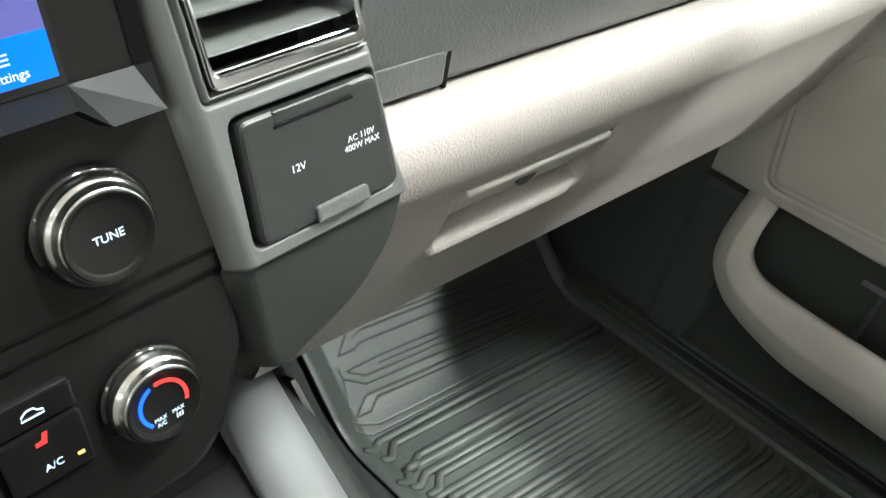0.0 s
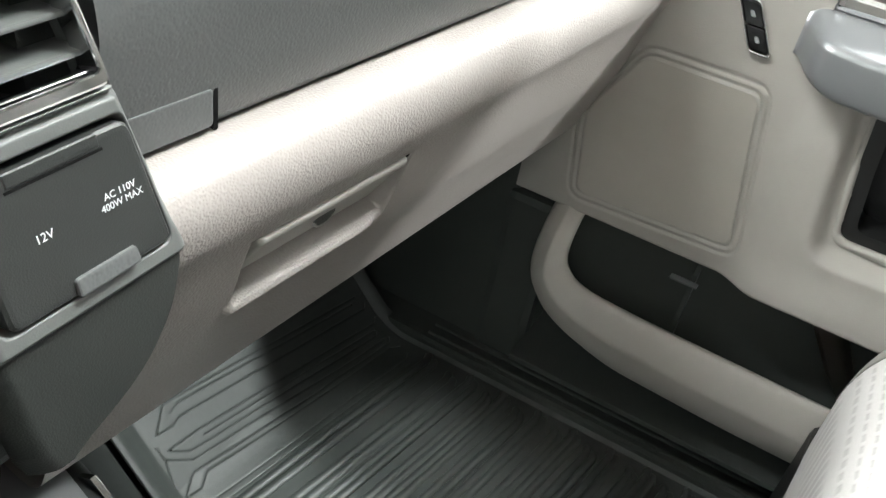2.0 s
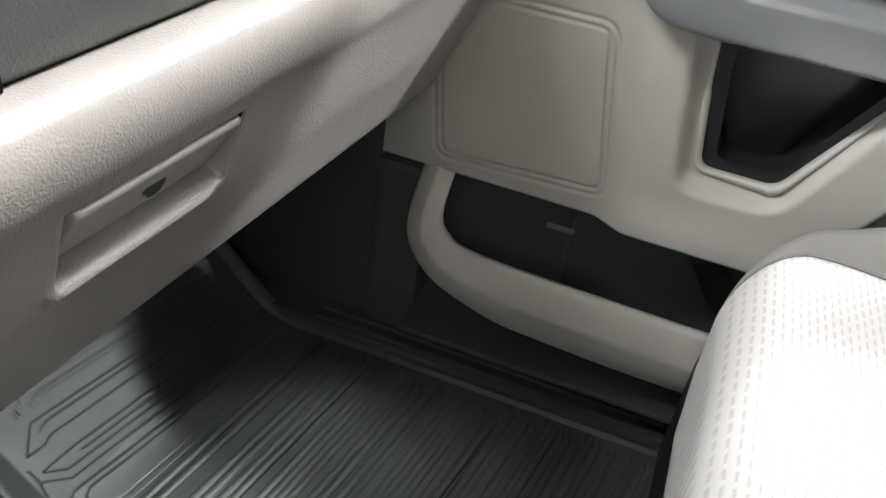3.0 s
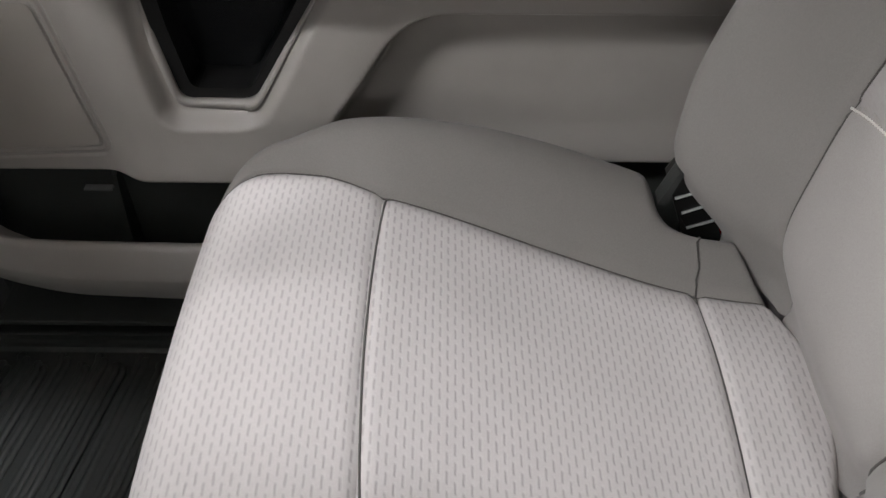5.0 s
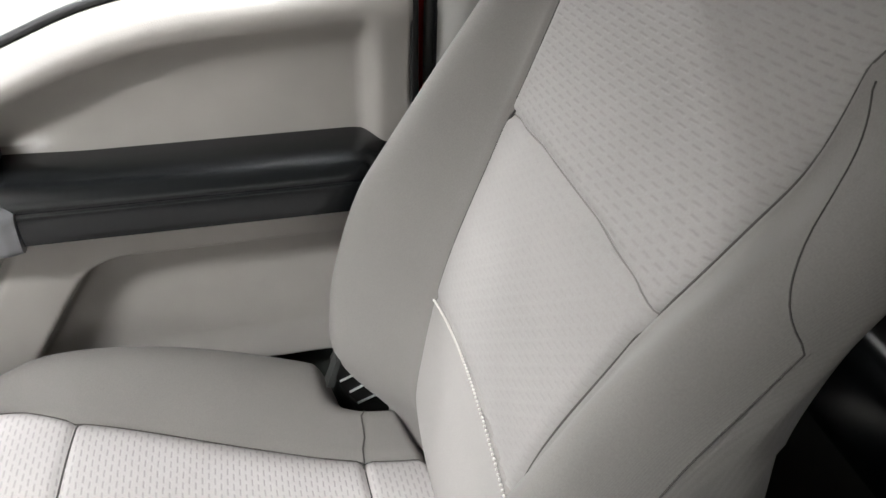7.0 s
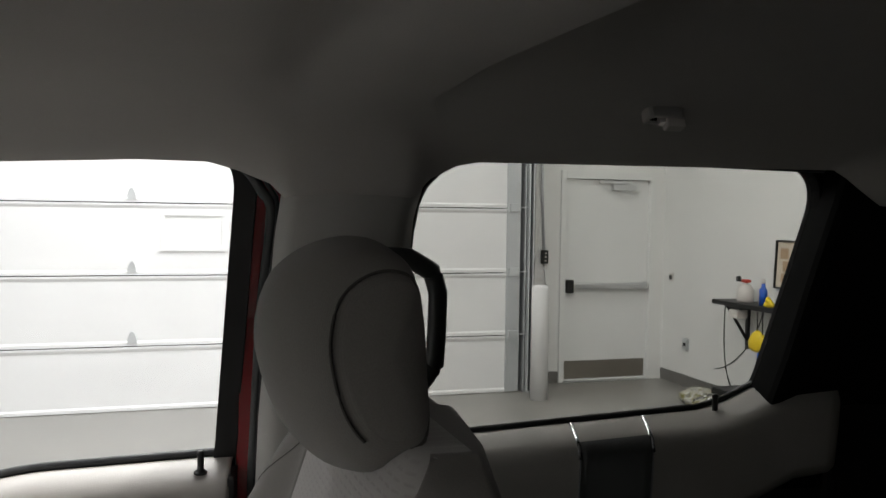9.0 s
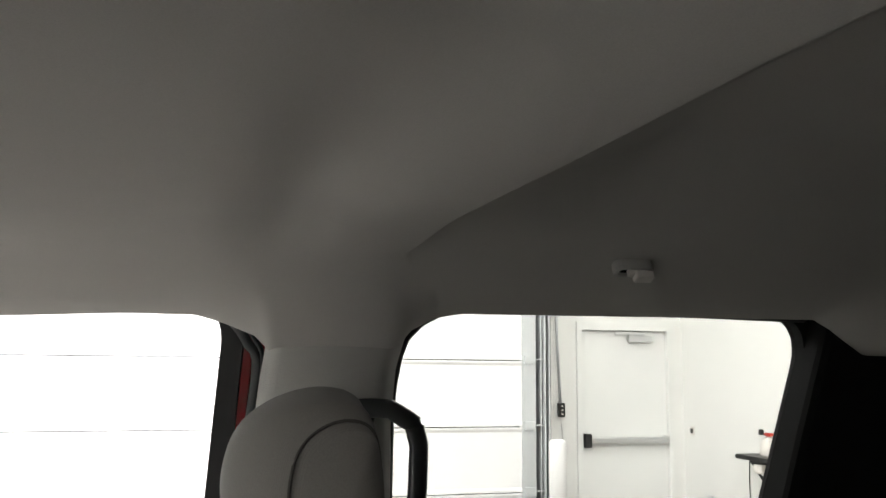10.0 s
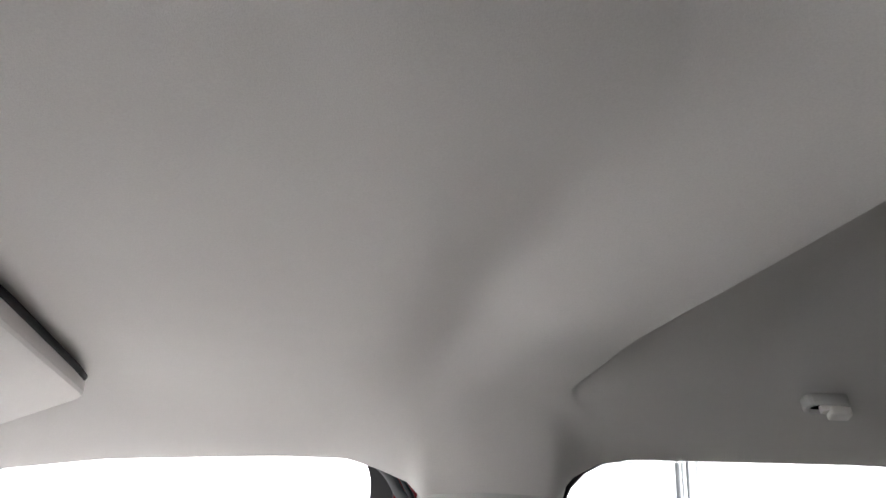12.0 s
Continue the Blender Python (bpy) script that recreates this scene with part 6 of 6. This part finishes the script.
wb = soften(bz_(zl, [(0.30, 0.095), (0.40, 0.122), (0.50, 0.136), (0.72, 0.146), (0.82, 0.137), (0.88, 0.133), (0.94, 0.128)]))
fb = soften(bz_(zl, [(0.30, 0.035), (0.36, 0.068), (0.40, 0.083), (0.47, 0.090), (0.60, 0.087), (0.70, 0.066), (0.755, 0.053), (0.844, 0.032), (0.90, 0.015), (0.96, 0.008)]))
rcb = soften(bz_(zl, [(0.30, 0.19), (0.40, 0.222), (0.49, 0.235), (0.62, 0.234), (0.737, 0.224), (0.82, 0.206), (0.88, 0.188), (0.96, 0.16)]))
wb_in = soften(wb + 0.026 * smooth01(zl, 0.55, 0.78) + 0.014 * smooth01(zl, 0.78, 0.86) + 0.03 * smooth01(zl, 0.90, 0.948))
rcb_in = np.maximum(soften(bz_(zl, [(0.30, 0.19), (0.40, 0.222), (0.49, 0.235), (0.62, 0.240), (0.74, 0.238), (0.82, 0.228), (0.90, 0.220), (0.96, 0.212)])), wb_in + 0.014)
yback = insy - bz_(zl, [(0.30, 0.10), (0.5, 0.125), (0.8, 0.125), (0.94, 0.11)])


def back_side(wq, rq):
    """Half a backrest section at every height, from the middle round to the back: offsets, depths and zones."""
    half, tags = [], []
    for q in np.linspace(0, 1, 26):
        g = 0.005 * np.exp(-((1 - q) * wq / 0.005) ** 2)
        half.append((wq * q, insy + 0.008 * (1 - q * q) - g))
        tags.append(0)
    for q in np.linspace(0, 1, 20)[1:]:
        half.append((wq + (rq - wq) * q, insy + fb * np.sin(q * math.pi / 2) ** 1.9))
        tags.append(1)
    for q in np.linspace(0, 1, 14)[1:]:
        g = q * math.pi / 2
        half.append((rq + 0.040 * math.sin(g), insy + fb - (0.060 + fb * 0.25) * (1 - math.cos(g))))
        tags.append(1)
    for q in (0.35, 0.7, 0.92):
        y1 = insy + fb * 0.75 - 0.060
        half.append((rq + 0.040 - 0.010 * q, y1 + (yback + 0.02 - y1) * q))
        tags.append(2)
    for q in (0.0, 0.5, 1.0):
        half.append(((rq + 0.022) * (1 - q), yback + 0.0 * q))
        tags.append(3)
    return np.stack([a for a, b in half], 1), np.stack([b for a, b in half], 1), tags


hx, hy, tags = back_side(wb, rcb)
hxi, hyi, tags = back_side(wb_in, rcb_in)
yc = ((insy + yback) / 2)[:, None]
sc = np.cos(cap)[:, None]
hy = yc + (hy - yc) * (0.22 + 0.78 * sc)
hyi = yc + (hyi - yc) * (0.48 + 0.52 * sc)
hx = hx * (0.62 + 0.38 * sc)
hxi = np.minimum(hxi, 0.150) + np.maximum(hxi - 0.150, 0) * (0.10 + 0.90 * np.maximum(sc, 0) ** 0.75)
Xb = np.concatenate([CX - hxi[:, :0:-1], CX + hx], 1)
Yb = np.concatenate([hyi[:, :0:-1], hy], 1)
Zb = np.repeat(zl[:, None], Xb.shape[1], 1)
tagb = np.array(tags[:0:-1] + tags)
midb = Xb.shape[1] // 2
insb = tagb[None, :] == 0
Rb = np.abs(Xb - CX)
Yb -= np.where(insb, 0.0075 * np.exp(-((Zb - 0.736 + 0.010 * (Rb / 0.14) ** 2) / 0.0050) ** 2) + 0.004 * np.exp(-((Zb - 0.521 - 0.028 * (1 - (Rb / 0.14) ** 2)) / 0.0045) ** 2), 0)
Zb = Zb - 0.044 * smooth01(CX - Xb, 0.15, 0.26) * smooth01(Zb, 0.85, 0.95)
away = np.clip((CX - Xb - wb_in[:, None]) / (rcb_in - wb_in)[:, None], 0, 1)
Yb -= (tagb >= 1)[None, :] * fb[:, None] * away * 0.8 * smooth01(Zb, 0.79, 0.90)
Yb -= 0.16 * smooth01(Zb, 0.70, 0.83) * np.maximum(0, 0.600 - Xb) * (1 - 0.6 * smooth01(CX - Xb, 0.20, 0.29))
# the driver-side shoulder is thin: its back stays close behind the bolster
lobe = int(np.argmax(tagb == 1))
drv = (tagb >= 2) & (np.arange(len(tagb)) < midb)
Yb[:, drv] = np.maximum(Yb[:, drv], Yb[:, [lobe]] - (0.10 * (1 - smooth01(zl, 0.55, 0.80)) + 0.004)[:, None])
shut = yc[-1] - 0.16 * np.maximum(0, 0.600 - Xb[-1]) * (1 - 0.6 * smooth01(CX - Xb[-1], 0.20, 0.29))
Xb, Yb, Zb = np.vstack([Xb, Xb[-1:]]), np.vstack([Yb, shut[None, :]]), np.vstack([Zb, Zb[-1:] + 0.0006])
zlx = np.append(zl, zl[-1] + 0.0006)
Rb = np.abs(Xb - CX)
PB = np.stack([Xb, Yb, Zb], -1)
fxb = (tagb[:-1] + tagb[1:]) / 2
cm = np.repeat((fxb == 0)[None, :], len(zlx) - 1, 0)
rz = ((zlx[:-1] + zlx[1:]) / 2)[:, None]
Rc = (Rb[:-1, :-1] + Rb[1:, 1:]) / 2
up_ = rz + 0.010 * (Rc / 0.14) ** 2 > 0.736
lo_ = rz - 0.028 * (1 - (Rc / 0.14) ** 2) < 0.521
sheet("back_insert", PB, WEAVE_BACK_DIM, seat, "dash-woven upper back insert", mask=cm & up_)
sheet("lumbar_insert", PB, WEAVE_FAINT_DIM, seat, "faintly woven lumbar insert", mask=cm & ~up_ & ~lo_)
sheet("lower_insert", PB, CLOTH_IN, seat, "plain cloth lower insert", mask=cm & lo_)
lb_ = np.arange(Xb.shape[1] - 1)[None, :] < midb
sheet("back_bolster", PB, CLOTH, seat, mask=~cm & lb_)
sheet("back_bolster", PB, CLOTH, seat, mask=~cm & ~lb_)
for sgn in (-1, 1):
    c = midb + sgn * 25
    cord("seam", [(Xb[i, c], Yb[i, c] + 0.0006, Zb[i, c]) for i in range(2, len(zl) - 3, 2)], 0.0016, SEAMCORD, seat)
    # double topstitch on the bolster, running in to the insert seam at the shoulder
    far = midb + sgn * (25 + np.interp(zl, [0.78, 0.84, 0.89], [29, 16, 4]))
    cols_ = np.arange(Xb.shape[1])
    for off, cm_ in ((0.0, SEAMCORD), (0.0036, CLOTH)):
        line = [(float(np.interp(far[i], cols_, Xb[i])), float(np.interp(far[i], cols_, Yb[i])) + 0.0002 - off, float(np.interp(far[i], cols_, Zb[i]))) for i in range(2, len(zl) - 15)]
        cord("topstitch", line, 0.0007, cm_, seat)


pts = []
for j in range(midb - 25, midb + 26):
    z0 = 0.736 - 0.010 * ((Xb[60, j] - CX) / 0.14) ** 2
    pts.append((float(np.interp(z0, zlx, Xb[:, j])), float(np.interp(z0, zlx, Yb[:, j])) + 0.0003, z0))
cord("seam", pts, 0.0008, CLOTH, seat)
# pale decorative stitches across the lower insert
bm = bmesh.new()
for n_ in range(62):
    q = (n_ + 0.5) / 62 * 2 - 1
    z0 = 0.521 + 0.028 * (1 - q * q)
    xx = CX + q * float(np.interp(z0, zl, wb)) * 0.965
    yy_ = float(np.interp(z0, zl, insy)) + 0.008 * (1 - q * q) + 0.0012
    b2 = bmesh.ops.create_icosphere(bm, subdivisions=1, radius=0.0016)
    for w in b2["verts"]:
        w.co = Vector((xx + w.co.x * 1.15, yy_ + w.co.y * 0.9, z0 + w.co.z * 0.8))
part("stitching", bm, THREAD, seat, "row of pale contrast stitches", smooth=True)

# head restraint
prof_h = [(-1.078, 0.915), (-1.046, 0.945), (-1.027, 0.99), (-1.022, 1.030), (-1.034, 1.070), (-1.064, 1.094), (-1.104, 1.103), (-1.138, 1.092), (-1.150, 1.05), (-1.156, 0.99), (-1.160, 0.938), (-1.150, 0.915), (-1.112, 0.907)]


def closed_line(pts, n):
    p = [Vector(q) for q in pts]
    k_ = len(p)
    out = []
    for i in range(k_):
        a, b, c, d = p[i - 1], p[i], p[(i + 1) % k_], p[(i + 2) % k_]
        for j in range(n):
            t_ = j / n
            out.append(0.5 * ((2 * b) + (c - a) * t_ + (2 * a - 5 * b + 4 * c - d) * t_ * t_ + (3 * b - a - 3 * c + d) * t_ ** 3))
    return np.array([tuple(v) for v in out])


ph = closed_line(prof_h, 5)
secs = []
rims = {}
for dx in (-0.1355, -0.1355, -0.135, -0.132, -0.125, -0.113, -0.095, -0.07, -0.035, 0, 0.035, 0.07, 0.095, 0.113, 0.125, 0.132, 0.135, 0.1355, 0.1355):
    a = abs(dx) / 0.1355
    flat = (0.02 if len(secs) in (0, 18) else 1.0)
    yb2, zc2 = -1.158, 1.012
    fy = 1 - 0.46 * a ** 3.2
    fz = (1 - 0.19 * a ** 2.4 - 0.20 * max(0.0, (a - 0.88) / 0.12) ** 2)
    yy2 = yb2 + (ph[:, 0] - yb2) * fy - 0.012 * max(0.0, (a - 0.9) / 0.1) ** 2 * (ph[:, 0] - yb2) / 0.136
    zz2 = zc2 + (ph[:, 1] - zc2) * fz + 0.006 * a ** 2
    yc2, zcc = yy2.mean(), zz2.mean()
    yy2, zz2 = yc2 + (yy2 - yc2) * flat, zcc + (zz2 - zcc) * flat
    if abs(a - 0.132 / 0.1355) < 1e-6:
        rims[dx] = list(zip(yy2, zz2))
    secs.append(np.stack([np.full(len(yy2), CX + dx), yy2, zz2], -1))
hr = sheet("head_restraint", np.stack(secs, 0), CLOTH, seat, "cloth covered head restraint", wrap=True)
for dx, rr in rims.items():
    sg_ = 1 if dx > 0 else -1
    cord("seam", [(CX + dx + sg_ * 0.0015, a + 0.0008, b) for a, b in rr[1:58]], 0.0014, SEAMCORD, hr)
    cord("post", [(CX + sg_ * 0.06, -1.130, 0.86), (CX + sg_ * 0.06, -1.125, 0.93)], 0.006, CHROME, seat, "chrome head restraint post")
# recliner strap and latch beside the cushion
rc_ = part("recliner_cover", prism([(-0.838, 0.372), (-0.846, 0.390), (-0.872, 0.390), (-0.910, 0.29), (-0.93, 0.20), (-0.88, 0.20), (-0.866, 0.30)], lambda u, v, n: Vector((0.668 + n, u, v)), 0.0, 0.03, 0.003), STACK_BLACK, seat, "black recliner cover")
for y0, z0, y1, z1 in ((-0.846, 0.357, -0.872, 0.368), (-0.857, 0.337, -0.882, 0.349), (-0.866, 0.316, -0.892, 0.327)):
    part("latch_rib", tube([(0.667, y0, z0), (0.667, y1, z1)], 0.0016, 6), ALU, rc_, "bare metal latch rib")
part("latch_pocket", prism([(-0.856, 0.333), (-0.880, 0.345), (-0.889, 0.330), (-0.865, 0.319)], lambda u, v, n: Vector((0.668 - n, u, v)), 0.0, 0.001), DARKHOLE, rc_)
part("frame_flange", prism([(-0.829, 0.352), (-0.843, 0.392), (-0.848, 0.390), (-0.838, 0.352)], lambda u, v, n: Vector((0.664 + n, u, v)), 0.0, 0.02, 0.002), COLUMN_LOW, rc_, "grey seat frame flange")
